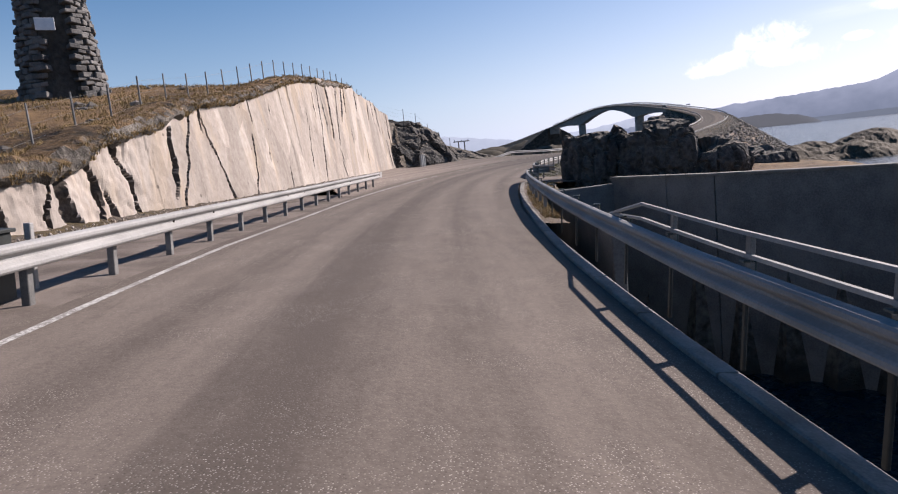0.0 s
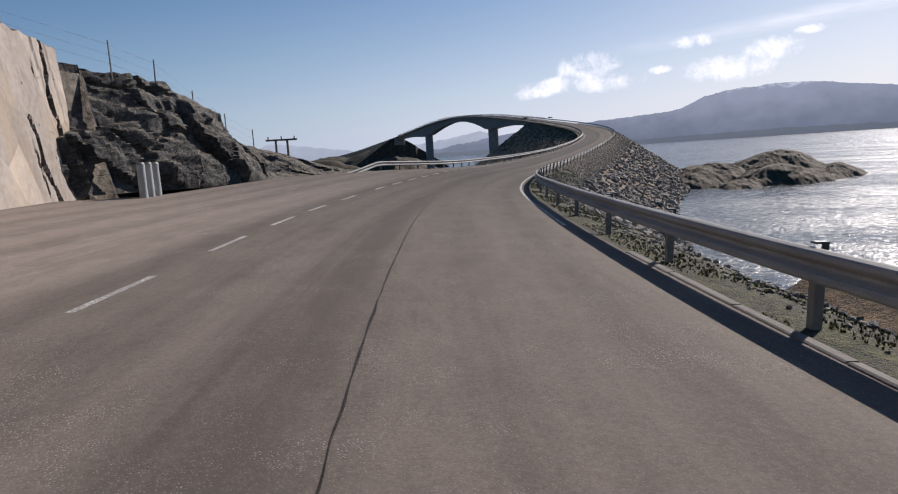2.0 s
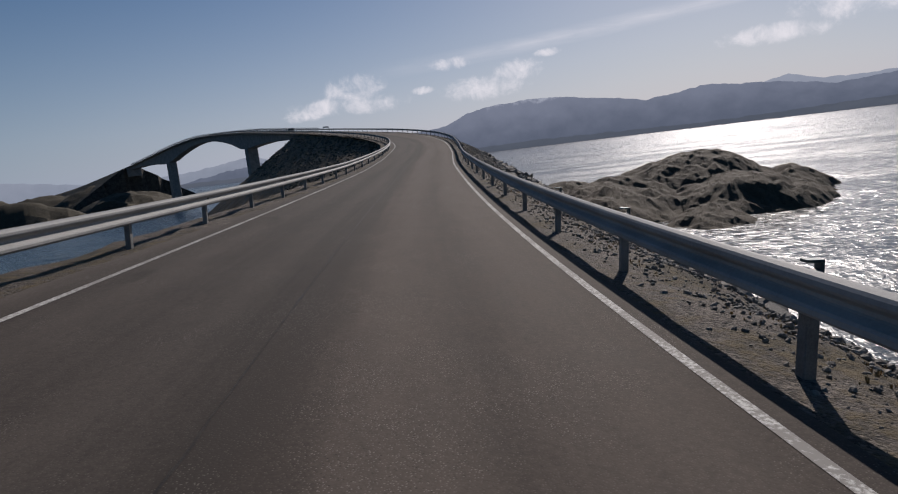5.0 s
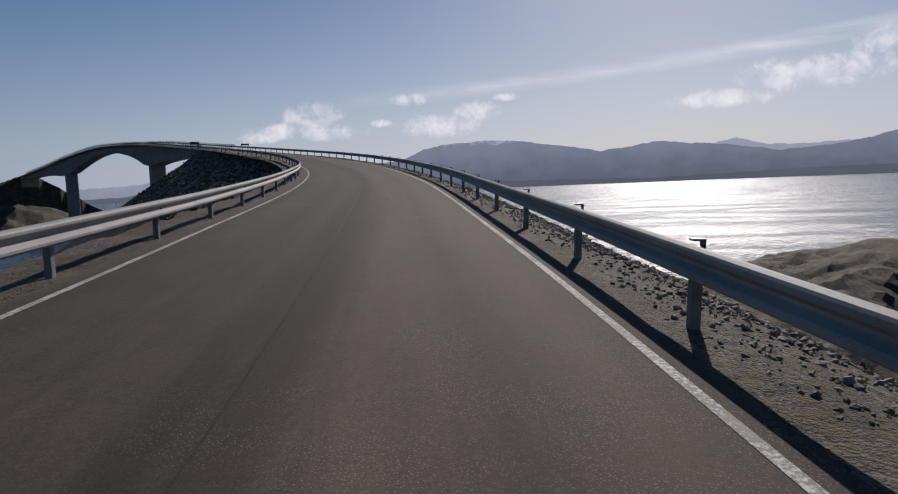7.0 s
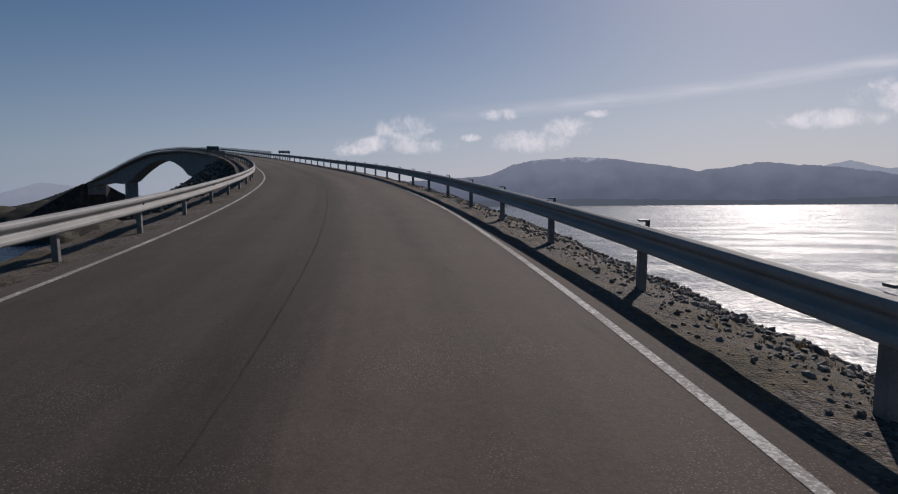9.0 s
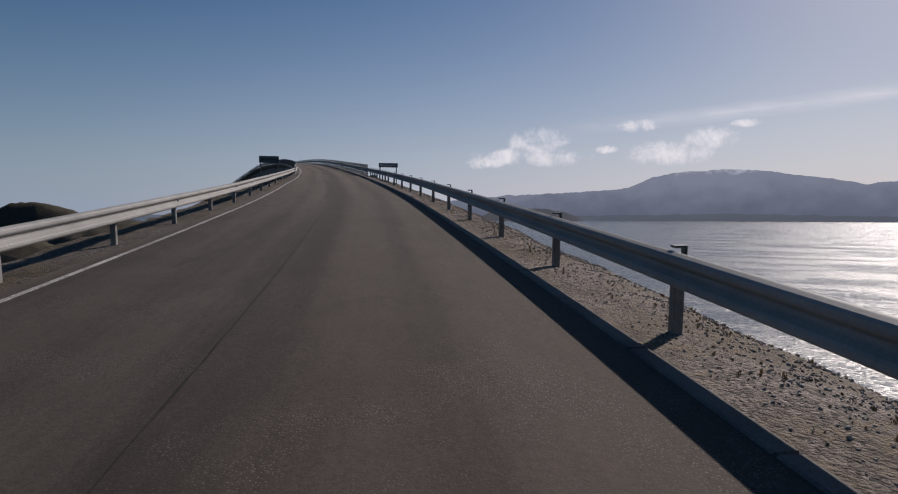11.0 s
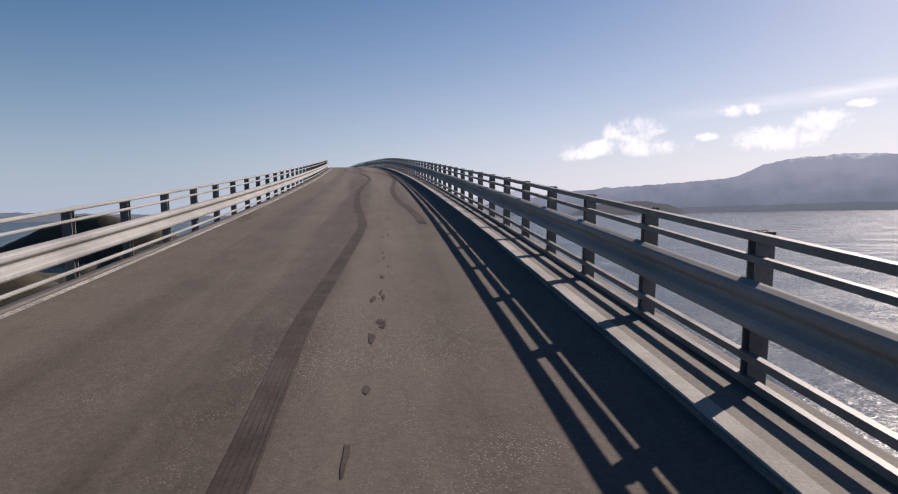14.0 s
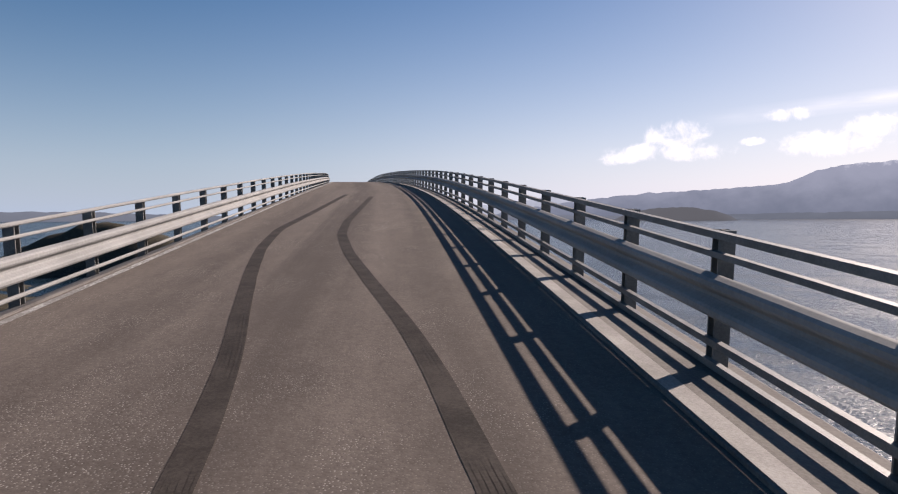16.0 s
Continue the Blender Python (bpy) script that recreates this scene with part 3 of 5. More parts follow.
def strip(name, s0, s1, d, width, mat, parent, h=0.004, gap=1.5, offset=None):
    return sweep(name, [(d - width / 2, h), (d + width / 2, h)], frames_between(s0, s1, gap), mat, parent, closed=False, offset=offset)


markings = tagged(new("road_marking"), "worn white painted edge lines on the asphalt", "road marking", kind="structure")
strip("edge_line", -44, 46, 0, 0.11, PAINT, markings, offset=line_l)
for at in (47.2, 53.5, 57.9, 62.0, 65.8, 70.3, 76.2, 80.3, 84.2, 88.0, 91.6, 95.6, 99.5, 103.35):
    strip("dash", at, at + 2.1, 0, 0.10, PAINT, markings, offset=line_l)
strip("edge_line", 107.5, S_END, 0, 0.10, PAINT, markings, offset=line_l)
strip("edge_line", 62, 266, 0, 0.10, PAINT, markings, offset=line_r)


def height(x, y):
    """Height of the land over the sea, without the cut rock."""
    sel = slice(None, None, 3)
    px, py, pz = LINE[sel, 0], LINE[sel, 1], LINE[sel, 2]
    tx, ty = TAN[sel, 0], TAN[sel, 1]
    bk, ar = BANKS[sel], ARC[sel]
    flat = np.stack([x.ravel(), y.ravel()], 1)
    near = np.empty(len(flat), int)
    for a in range(0, len(flat), 4000):
        q = flat[a:a + 4000]
        near[a:a + 4000] = np.argmin((q[:, :1] - px) ** 2 + (q[:, 1:] - py) ** 2, 1)
    n = np.hypot(tx[near], ty[near])
    dx, dy = flat[:, 0] - px[near], flat[:, 1] - py[near]
    d = (dx * ty[near] - dy * tx[near]) / n
    lon = (dx * tx[near] + dy * ty[near]) / n
    s = ar[near]
    out_l = -np.interp(s, H_ALONG, D_OUTER) + 0.2
    edge_r = np.interp(s, LINE_S, LINE_R) + 3.5
    edge_l = np.maximum(4.5, out_l + 0.9)
    top = pz[near] - np.sin(np.radians(bk[near])) * np.clip(d, -out_l, 4.5) - 0.13
    top = np.where((d > -out_l - 0.3) & (d < 4.3), top - 0.4, top)
    top = np.where(d > 4.2, top - np.interp(d - np.interp(s, LINE_S, LINE_R), [1.0, 1.6, 2.4, 3.5], [0.15, 0.35, 0.7, 1.25]), top)
    past = np.maximum(np.where(d > 0, d - edge_r, -d - edge_l), 0)
    past = np.hypot(past, lon)
    z = top - past / 1.45
    beyond = np.maximum(s - (S_BRIDGE - 3), 0)
    z = np.where(s > S_BRIDGE - 3, np.interp(S_BRIDGE - 3, ar, pz) - 0.9 - np.hypot(past, beyond) / 1.30, z)
    z = np.where(s > S_END + 3, top - past / 1.6, z)
    X, Y = flat[:, 0], flat[:, 1]

    def mound(cx, cy, rx, ry, h, turn=0.0, p=1.0):
        c, sn = math.cos(radians(turn)), math.sin(radians(turn))
        u, v = ((X - cx) * c + (Y - cy) * sn) / rx, (-(X - cx) * sn + (Y - cy) * c) / ry
        return (h + 6.0) * np.maximum(1 - (u * u + v * v) ** p, -1) - 6.0

    rough = np.array([noise.fractal(Vector((a * 0.09, b * 0.09, 3.1)), 0.9, 2.1, 5) for a, b in flat])
    ledges = np.array([abs(noise.fractal(Vector((a * 0.22, b * 0.11, 8.1)), 0.8, 2.2, 4)) for a, b in flat])
    hills = np.full(len(flat), -6.0)
    for m in MOUNDS:
        hills = np.maximum(hills, mound(*m) + rough * 1.3 + ledges * 0.9)
    # hill behind the cut on the lay-by's side
    cut_x = np.interp(Y, [-60, 15, 40, 76], [-13.0, -11.2, -9.9, -7.6])
    rise = np.interp(Y, [-60, 14, 19, 24, 31, 38, 51, 58, 75, 80], [10.2, 10.4, 11.3, 12.4, 13.4, 14.7, 15.8, 16.1, 14.6, 14.0])
    inland = np.maximum(cut_x - X, 0)
    hill = rise + np.minimum(inland, 16) * 0.07 - np.maximum(inland - 20, 0) * 0.30 + rough * 0.25
    z = np.maximum(z, hills)
    z = np.where((X < cut_x) & (Y < 77) & (d < -4), np.maximum(z, hill), z)
    crag_top = np.interp(s, [70, 74, 78, 80.5, 83, 87.7, 91.7, 93.8, 97, 103, 114], [14.2, 14.1, 13.7, 12.8, 11.8, 10.6, 9.7, 9.0, 7.2, 3.0, -1.0])
    crag = crag_top - np.maximum(-d - 30, 0) * 0.3 + rough * 0.3
    z = np.where((d < -14.6) & (s >= 69) & (s < 114) & (Y >= 74), np.maximum(z, crag), z)
    # shelf of the track that leaves the road on the seaward side, and the inlet before it
    wall_y = np.interp(X, [3.2, 3.9, 7.4, 9.1, 10.4, 14.8, 15.6], [15.0, 29.8, 31.1, 28.5, 26.6, 22.4, 8.0])
    shelf = (d > 4.9) & ((Y < 49) | ((X > 9) & (Y < 56))) & (d < 44) & (Y > wall_y + 0.2) & (X < 60)
    z = np.where((d > 4.3) & (Y <= wall_y + 0.2) & (Y < 34.5), -4.0, z)
    z = np.where(shelf, np.maximum(z, 7.62 - np.maximum(d - 5, 0) * 0.05 - np.maximum(d - 26, 0) * 0.35 + rough * 0.1), z)
    z = np.where((np.abs(d) < 4.6) & (s < S_BRIDGE - 3), np.minimum(z, top), z)
    z = np.where((np.abs(lon) > 30) | (np.abs(d) > 90), hills, z)
    far = np.abs(d) > 3.8
    return (z + np.where(far, rough * 0.12, 0)).reshape(x.shape)


# centre, half axes, height, turn, power
MOUNDS = [
    (-27, 492, 66, 27, 19.0, 0, 0.8), (24, 488, 42, 18, 11.5, 0, 0.8), (-86, 470, 58, 24, 14.0, 0, 0.8), (-110, 640, 120, 34, 8.0, 0, 0.8), (-10, 570, 60, 22, 5.0, 10, 0.8), (-60, 410, 70, 14, 3.0, 8, 0.8), (34, 432, 30, 10, 2.4, -10, 0.8), (-150, 560, 80, 20, 5.0, 0, 0.8), (-20, 705, 76, 26, 25.5, 0, 0.7),
    (78, 530, 42, 40, 11.0, 10, 0.8), (70, 590, 46, 44, 17.0, 0, 0.8), (40, 640, 60, 40, 14.0, 20, 0.8), (104, 352, 26, 22, 8.0, 0, 0.9), (66, 505, 22, 12, 7.0, 0, 0.9),
]


def ground_sheet(name, x0, x1, y0, y1, gap, label, mat=None):
    nx, ny = int((x1 - x0) / gap) + 1, int((y1 - y0) / gap) + 1
    gx, gy = np.meshgrid(np.linspace(x0, x1, nx), np.linspace(y0, y1, ny))
    gz = height(gx, gy)
    verts = np.stack([gx.ravel(), gy.ravel(), gz.ravel()], 1)
    faces = []
    for j in range(ny - 1):
        for i in range(nx - 1):
            a = j * nx + i
            q = (a, a + 1, a + nx + 1, a + nx)
            if max(verts[k][2] for k in q) > -2.5:
                faces.append(q)
    ob = raw(name, verts, faces, mat or HEATH, smooth=True)
    for p in ob.data.polygons:
        p.use_smooth = p.center.z > 7.5 and p.center.x < 60
    return tagged(ob, label, "ground", kind="structure"), gz


ground, _ = ground_sheet("ground", -70, 160, -50, 350, 1.25, "heath and bare rock shore beside the coast road")
ground_far, _ = ground_sheet("ground_far", -240, 190, 350, 745, 2.5, "low rocky islands across the sound", FAR_HEATH)

def facet(p, scale, seed=0.0):
    """Flat tilted faces that meet in cracks: how far a rock stands out at p, about -1 to 1, and how near the next crack is."""
    q = p * scale + Vector((seed, seed * 1.7, -seed))
    far, cells = noise.voronoi(q)
    c = cells[0]
    tilt = noise.noise_vector(c * 3.7 + Vector((5.1, 2.2, 8.3))) * 1.6
    return (q - c).dot(tilt) + 0.9 * noise.noise(c * 5.3 + Vector((1.3, 7.7, 2.9))), far[1] - far[0]


def islet_sheet(x0, x1, y0, y1, gap):
    """Bare ledges of rock that step down to the water from the foot of the embankment."""
    nx, ny = int((x1 - x0) / gap) + 1, int((y1 - y0) / gap) + 1
    verts, faces = [], []
    lumps = ((111, 180, 19, 25, 5.6, -15), (101, 164, 22, 15, 3.6, 20), (95, 180, 17, 19, 4.0, 0), (86, 158, 14, 9, 1.8, 40), (118, 168, 17, 9, 2.6, 35), (126, 176, 15, 6, 1.0, 20), (104, 198, 14, 12, 3.2, 10), (88, 171, 17, 13, 3.4, 30))
    for j in range(ny):
        for i in range(nx):
            x, y = x0 + gap * i, y0 + gap * j
            z = -4.0
            for cx, cy, rx, ry, h, turn in lumps:
                c, sn = math.cos(radians(turn)), math.sin(radians(turn))
                u, v = ((x - cx) * c + (y - cy) * sn) / rx, (-(x - cx) * sn + (y - cy) * c) / ry
                z = max(z, (h + 4.0) * (1 - (u * u + v * v) ** 0.85) - 4.0)
            big = noise.fractal(Vector((x * 0.10, y * 0.10, 5.0)), 0.9, 2.1, 5)
            z += 1.2 * big + 0.6 * (0.5 - abs(noise.fractal(Vector((x * 0.23, y * 0.12, 2.0)), 0.8, 2.2, 4)))
            bed = (z * 1.3 + 0.6 * noise.noise(Vector((x * 0.2, y * 0.2, 0))) + 0.05 * x) % 1.0
            z += 0.10 * (bed * bed - bed) * 1.6 + 0.10 * noise.fractal(Vector((x * 1.1, y * 1.1, 1.0)), 0.9, 2.0, 3)
            if z > -1.5:
                z += 0.10 * facet(Vector((x * 0.7, y, 0)), 0.22, 4.0)[0] + 0.03 * facet(Vector((x * 0.6, y * 1.3, 0)), 0.6, 8.0)[0]
            verts.append((x, y, z))
    for j in range(ny - 1):
        for i in range(nx - 1):
            a = j * nx + i
            q = (a, a + 1, a + nx + 1, a + nx)
            if max(verts[k][2] for k in q) > -0.6:
                faces.append(q)
    return raw("islet", verts, faces, SKERRY)


tagged(islet_sheet(70, 146, 142, 222, 0.55), "rugged dark rock islet at the embankment's foot", "islet", kind="structure")

sea = raw("sea", [(-4800, -1500, 0), (4800, -1500, 0), (4800, 4900, 0), (-4800, 4900, 0)], [(0, 1, 2, 3)], SEA)
tagged(sea, "glittering dark blue sea with small ripples", "water", kind="structure")

# gravel verges
SHOULDER_X, SHOULDER_H = [0.0, 0.95, 1.6, 2.4, 3.5, 4.4], [-0.012, -0.05, -0.17, -0.48, -1.02, -1.75]


def shoulder(x):
    return float(np.interp(x, SHOULDER_X, SHOULDER_H))


def verge_spot(s, x, h=0.0):
    p = spot(s, line_r(s) + x, shoulder(x))
    p.z += (0.02 + 0.09 * min(1, (x - 0.24) / 2.2)) * noise.fractal(p * 0.8, 0.9, 2.0, 2) + h
    return p


for d0, d1, s0, s1 in ((0.24, 4.3, 42.3, 120), (0.24, 4.3, 120, 262), (0.28, 4.3, 262, S_BRIDGE - 1), (0.55, 1.2, 16.5, 29.5), (0.55, 2.1, 29.5, 36.4), (-1.9, -0.3, 122, S_BRIDGE), (-3.4, -0.30, -44, 31)):
    n = 22 if d1 > 4 else 10
    prof = [(d0 + (d1 - d0) * k / n) for k in range(n + 1)]
    prof = [(x, shoulder(x) if d1 > 4 else -0.012 - 0.07 * max(0.0, (x - d0) / (d1 - d0) if d0 > 0 else (d1 - x) / (d1 - d0)) ** 1.5) for x in prof]
    v = sweep("verge", prof, frames_between(s0, s1, 0.5), SUNNY_VERGE if s0 == 262 or 16 < s0 < 30 else PALE_VERGE if s1 == 31 else GRASSY_VERGE if s1 == 120 else VERGE, closed=False, smooth=True, offset=line_r if d0 > 0 else line_l)
    wide = len(prof)
    for i, vert in enumerate(v.data.vertices):
        k = i % wide if d0 > 0 else wide - 1 - i % wide
        vert.co.z += (0.02 + 0.09 * min(1, k / 12)) * noise.fractal(vert.co * 0.8, 0.9, 2.0, 2)
    tagged(v, "gravel verge with dry grass tufts along the asphalt", "verge", kind="structure")
v = sweep("verge", [(-1.7, -0.55), (-1.3, -0.26), (-0.9, -0.13), (-0.45, -0.06), (0.06, -0.014)], frames_between(88, 128, 0.5), VERGE, closed=False, smooth=True, offset=outer)
for vert in v.data.vertices:
    vert.co.z += 0.05 * noise.fractal(vert.co * 0.9, 0.9, 2.0, 3) - 0.02
tagged(v, "rough dark soil edge between the lay-by and the sound", "verge", kind="structure")
for d0, d1, s0, s1, h, mat in ((0.36, 0.57, -44, 37.8, 0.05, KERB), (0.26, 0.40, 41.2, 58, 0.02, DECKEDGE), (0.10, 0.29, 261.6, S_BRIDGE - 0.4, 0.015, DECKEDGE)):
    run = tagged(new("kerb"), "pale worn concrete kerb along the asphalt edge", "kerb", kind="structure")
    for j in range(int((s1 - s0) / 2.05)):
        a = s0 + 2.05 * j
        tip = 0.012 * noise.noise(Vector((a, 3.0, 0)))
        sweep("kerb_stone", [(d0, -0.2), (d0 + 0.01, h - 0.012 + tip), (d0 + 0.03, h + tip), (d1 - 0.02, h - tip), (d1, -0.2)], frames_between(a + 0.02, a + 2.03, 1.0), mat, run, offset=lambda q: line_r(q) - float(np.interp(q, [12, 18], [0.19, 0.0])))
slab = sweep("bridge_edge", [(3.44, -0.30), (3.44, -0.02), (3.52, -0.03), (3.52, -0.5)], frames_between(-44, 17.0, 2.0), SHADE_CONCRETE)
tagged(slab, "worn concrete edge of the small bridge", "bridge edge", kind="structure")

# ---- guard rails ----
W_FRONT = [(0.0, 0.748), (-0.022, 0.745), (-0.066, 0.728), (-0.083, 0.705), (-0.083, 0.670), (-0.070, 0.648), (-0.018, 0.612), (-0.006, 0.598), (-0.006, 0.572),
           (-0.018, 0.558), (-0.070, 0.522), (-0.083, 0.500), (-0.083, 0.465), (-0.066, 0.442), (-0.022, 0.425), (0.0, 0.422)]
W_BEAM = W_FRONT + [(x + 0.006, h) for x, h in reversed(W_FRONT)]


def post_mesh(height_m, wide=0.10, deep=0.115):
    bm = bmesh.new()
    box(bm, (wide, deep, height_m), Matrix.Translation((0, 0, height_m / 2 - 0.28)), 0.008)
    me = bpy.data.meshes.new("post")
    bm.to_mesh(me)
    bm.free()
    return me


def cap_mesh():
    bm = bmesh.new()
    box(bm, (0.13, 0.10, 0.022), Matrix.Translation((0.0, 0, 0.785)), 0.004)
    box(bm, (0.025, 0.09, 0.09), Matrix.Translation((0.055, 0, 0.74)), 0.004)
    me = bpy.data.meshes.new("cap")
    bm.to_mesh(me)
    bm.free()
    return me


def bolt_mesh():
    bm = bmesh.new()
    bmesh.ops.create_cone(bm, cap_ends=True, segments=8, radius1=0.024, radius2=0.017, depth=0.024, matrix=Matrix.Translation((-0.014, 0, 0.585)) @ Matrix.Rotation(radians(90), 4, "Y"))
    me = bpy.data.meshes.new("bolt")
    bm.to_mesh(me)
    bm.free()
    return me


POST_ME, SLIM_ME, CAP_ME, BOLT_ME = post_mesh(1.0), post_mesh(1.0, 0.035, 0.06), cap_mesh(), bolt_mesh()


def stand(s, d, h=0.0):
    c, f, r, u = along(s)
    m = Matrix((r, f, u)).transposed().to_4x4()
    m.translation = c + r * d + u * (h + fall(s, d))
    return m


def guard_rail(label, side, s0, s1, d, spots, caps=True, drop=lambda s: 0.0):
    """side: +1 on the seaward edge. d(s): place of the beam's back."""
    g = thing("guardrail", label, "guardrail", "guard rails along the road")
    prof = [(-side * -x if side > 0 else -x, h) for x, h in W_BEAM]
    sweep("beam", prof, frames_between(s0, s1, 0.8), GALV, g, "galvanised W-shaped beam", offset=d, smooth=False, place=lambda s, x, h: spot(s, x, h + drop(s)))
    for s in spots:
        # slim posts by the small bridge: near-black, the beam's shade put into their colour
        slim = side > 0 and s < 19
        p = shared("post", SLIM_ME if slim else POST_ME, CABINET if slim else POST, g)
        p.matrix_world = stand(s, d(s) + side * 0.09, drop(s))
        if caps:
            shared("cap", CAP_ME, SIGNBACK, p)
        if side < 0 and int(s * 10) % 2 == 0:
            q = shared("bolt", BOLT_ME, SEAM, g, "dark rusty bolt head")
            q.matrix_world = stand(s, d(s), drop(s)) @ Matrix.Diagonal((-1, 1, 1, 1))
    return g


def flare_a(s):
    return float(np.interp(s, [-44, 0, 17, 22, 30, 34, 36, 37.2, 38.2], [3.7, 3.85, 4.0, 4.15, 4.3, 4.4, 4.6, 4.95, 5.7]))


guard_rail("galvanised steel guardrail beside the concrete-edged road", 1, -40, 38.2, flare_a, [37.0 - 2.05 * k for k in range(38)])


def flare_b(s):
    return float(np.interp(s, [40.0, 40.8, 41.8, 43.5, 46, 53, 60, 66, 77, 89, 101, 120, 160, 186, 205, 217, 230, 245, 270, 299, 330],
                           [6.3, 5.3, 4.85, 4.7, 4.66, 4.6, 4.6, 4.55, 4.3, 4.07, 3.86, 3.72, 3.66, 3.60, 3.68, 3.80, 4.0, 4.06, 3.78, 3.5, 3.36]))


def post_spots():
    at = np.interp(range(61), [0, 12, 28, 46, 60], [52.69, 101.48, 168.07, 242.21, 298.89])
    return [40.9, 42.2, 44.1, 46.5, 48.7, 50.6] + [float(a) for a in at] + [302.8, 306.65, 310.8, 314.4, 316.6, 318.6, 320.85, 323.15, 325.3, 327.4, 329.4]


guard_rail("long galvanised steel guardrail along the seaward edge", 1, 40.2, S_BRIDGE + 1.2, flare_b, post_spots(),
           drop=lambda s: float(np.interp(s, [40, 100, 180, 215, 260, 331], [0.0, 0.0, 0.02, 0.02, 0.0, 0.0])))


def left_a(s):
    return float(np.interp(s, [-44, 20, 25, 34, 40], [-3.5, -3.6, -3.66, -3.85, -4.1]))


guard_rail("pale galvanised guardrail with a flat end plate below the rock cut", -1, -40, 38.0, left_a, [36.6 - 2.05 * k for k in range(38)], False)
bm = bmesh.new()
box(bm, (0.02, 0.5, 0.34), Matrix(), 0.004)
end = mesh_object("end_plate", bm, GALV, bpy.data.objects["guardrail.002"], "flat steel end plate")
end.matrix_world = stand(38.2, left_a(38) + 0.06, 0.6)


def left_b(s):
    if s > 290:
        return float(np.interp(s, [290, 300, 332], [-3.84, -3.8, -3.36]))
    return min(outer(s) - 0.3, float(np.interp(s, [0, 165, 184, 209, 222, 247, 300, 332], [-3.7, -3.62, -3.6, -4.05, -4.05, -4.0, -3.8, -3.4])))


guard_rail("bright galvanised guardrail along the sound's side", -1, 89.2, S_BRIDGE + 1.2, left_b,
           [94.06 + 2.76 * k for k in range(10)] + [122.0 + 4.1 * k for k in range(47)] + [S_BRIDGE - 15.3 + 2.1 * k for k in range(8)], False,
           lambda s: float(np.interp(s, [89.2, 93.5, 104, 112, 122, 240, 300, 315, 332], [-0.78, -0.12, -0.12, -0.10, 0, 0, -0.05, -0.14, -0.2])))

# ---- the bridge ----
bridge = thing("bridge", "curved concrete cantilever bridge over the sound", "bridge")


def depth_at(s):
    """Depth of the girder under the deck."""
    y = float(np.interp(s, ARC, LINE[:, 1]))
    return float(np.interp(y, [309, 330, 352, 370, 383, 392, 402, 415, 428, 440, 452, 465, 478, 490, 502, 516, 530, 548, 568],
                           [2.2, 2.6, 3.6, 5.2, 6.8, 6.6, 5.0, 3.7, 2.9, 2.6, 2.7, 3.3, 4.3, 5.6, 7.2, 7.0, 5.0, 3.2, 2.2]))


verts, faces = [], []
ss = frames_between(S_BRIDGE, S_END, 2.0)
for s in ss:
    dep = depth_at(s)
    prof = [(-3.6, -0.25), (-3.6, -0.5), (-2.0, -0.8), (-2.0, -dep), (2.0, -dep), (2.0, -0.7), (3.6, -0.35), (3.6, -0.06), (2.9, -0.02), (-2.9, -0.02)]
    verts += [spot(s, d, h) for d, h in prof]
k = 10
for i in range(len(ss) - 1):
    for j in range(k):
        a, b = i * k + j, i * k + (j + 1) % k
        faces.append((a, b, b + k, a + k))
faces += [tuple(range(k - 1, -1, -1)), tuple((len(ss) - 1) * k + j for j in range(k))]
raw("girder", verts, faces, CONCRETE, bridge, "haunched grey concrete box girder")
for y, wid in ((383.5, 4.4), (508, 4.6)):
    s = s_of_y(y)
    c, f, r, u = along(s)
    bm = bmesh.new()
    top = c.z - depth_at(s) + 0.3
    box(bm, (4.2, wid, top + 4), Matrix.Translation((c.x, c.y, (top - 4) / 2)) @ Matrix.Rotation(math.atan2(f.y, f.x) - math.pi / 2, 4, "Z"), 0.25)
    part("pier", bm, CONCRETE, bridge, "solid grey concrete pier standing in the sound")
for s, sgn in ((S_BRIDGE - 0.2, 1), (S_END + 0.4, -1)):
    bm = bmesh.new()
    box(bm, (8.0, 1.6, 6.0), stand(s - sgn * 0.65, 0, -3.25), 0.05)
    part("abutment", bm, CONCRETE, bridge, "concrete abutment at the end of the deck")
for sg in (-1, 1):
    prof = [(2.78, -0.05), (2.785, 0.025), (2.80, 0.035), (3.62, -0.02), (3.66, -0.04), (3.66, -0.4)] if sg > 0 else [(-2.90, -0.05), (-2.91, 0.01), (-2.94, 0.02), (-3.3, -0.1), (-3.66, -0.22), (-3.66, -0.5)]
    sweep("kerb", prof, frames_between(S_BRIDGE - 0.3, S_END, 2.0), DECKEDGE, bridge, "worn concrete edge of the deck")


bm = bmesh.new()
box(bm, (0.55, 0.7, 1.6), stand(S_BRIDGE + 0.2, 3.95, -0.70), 0.05)
part("end_block", bm, KERB, bridge, "pale chipped concrete block at the end of the deck")


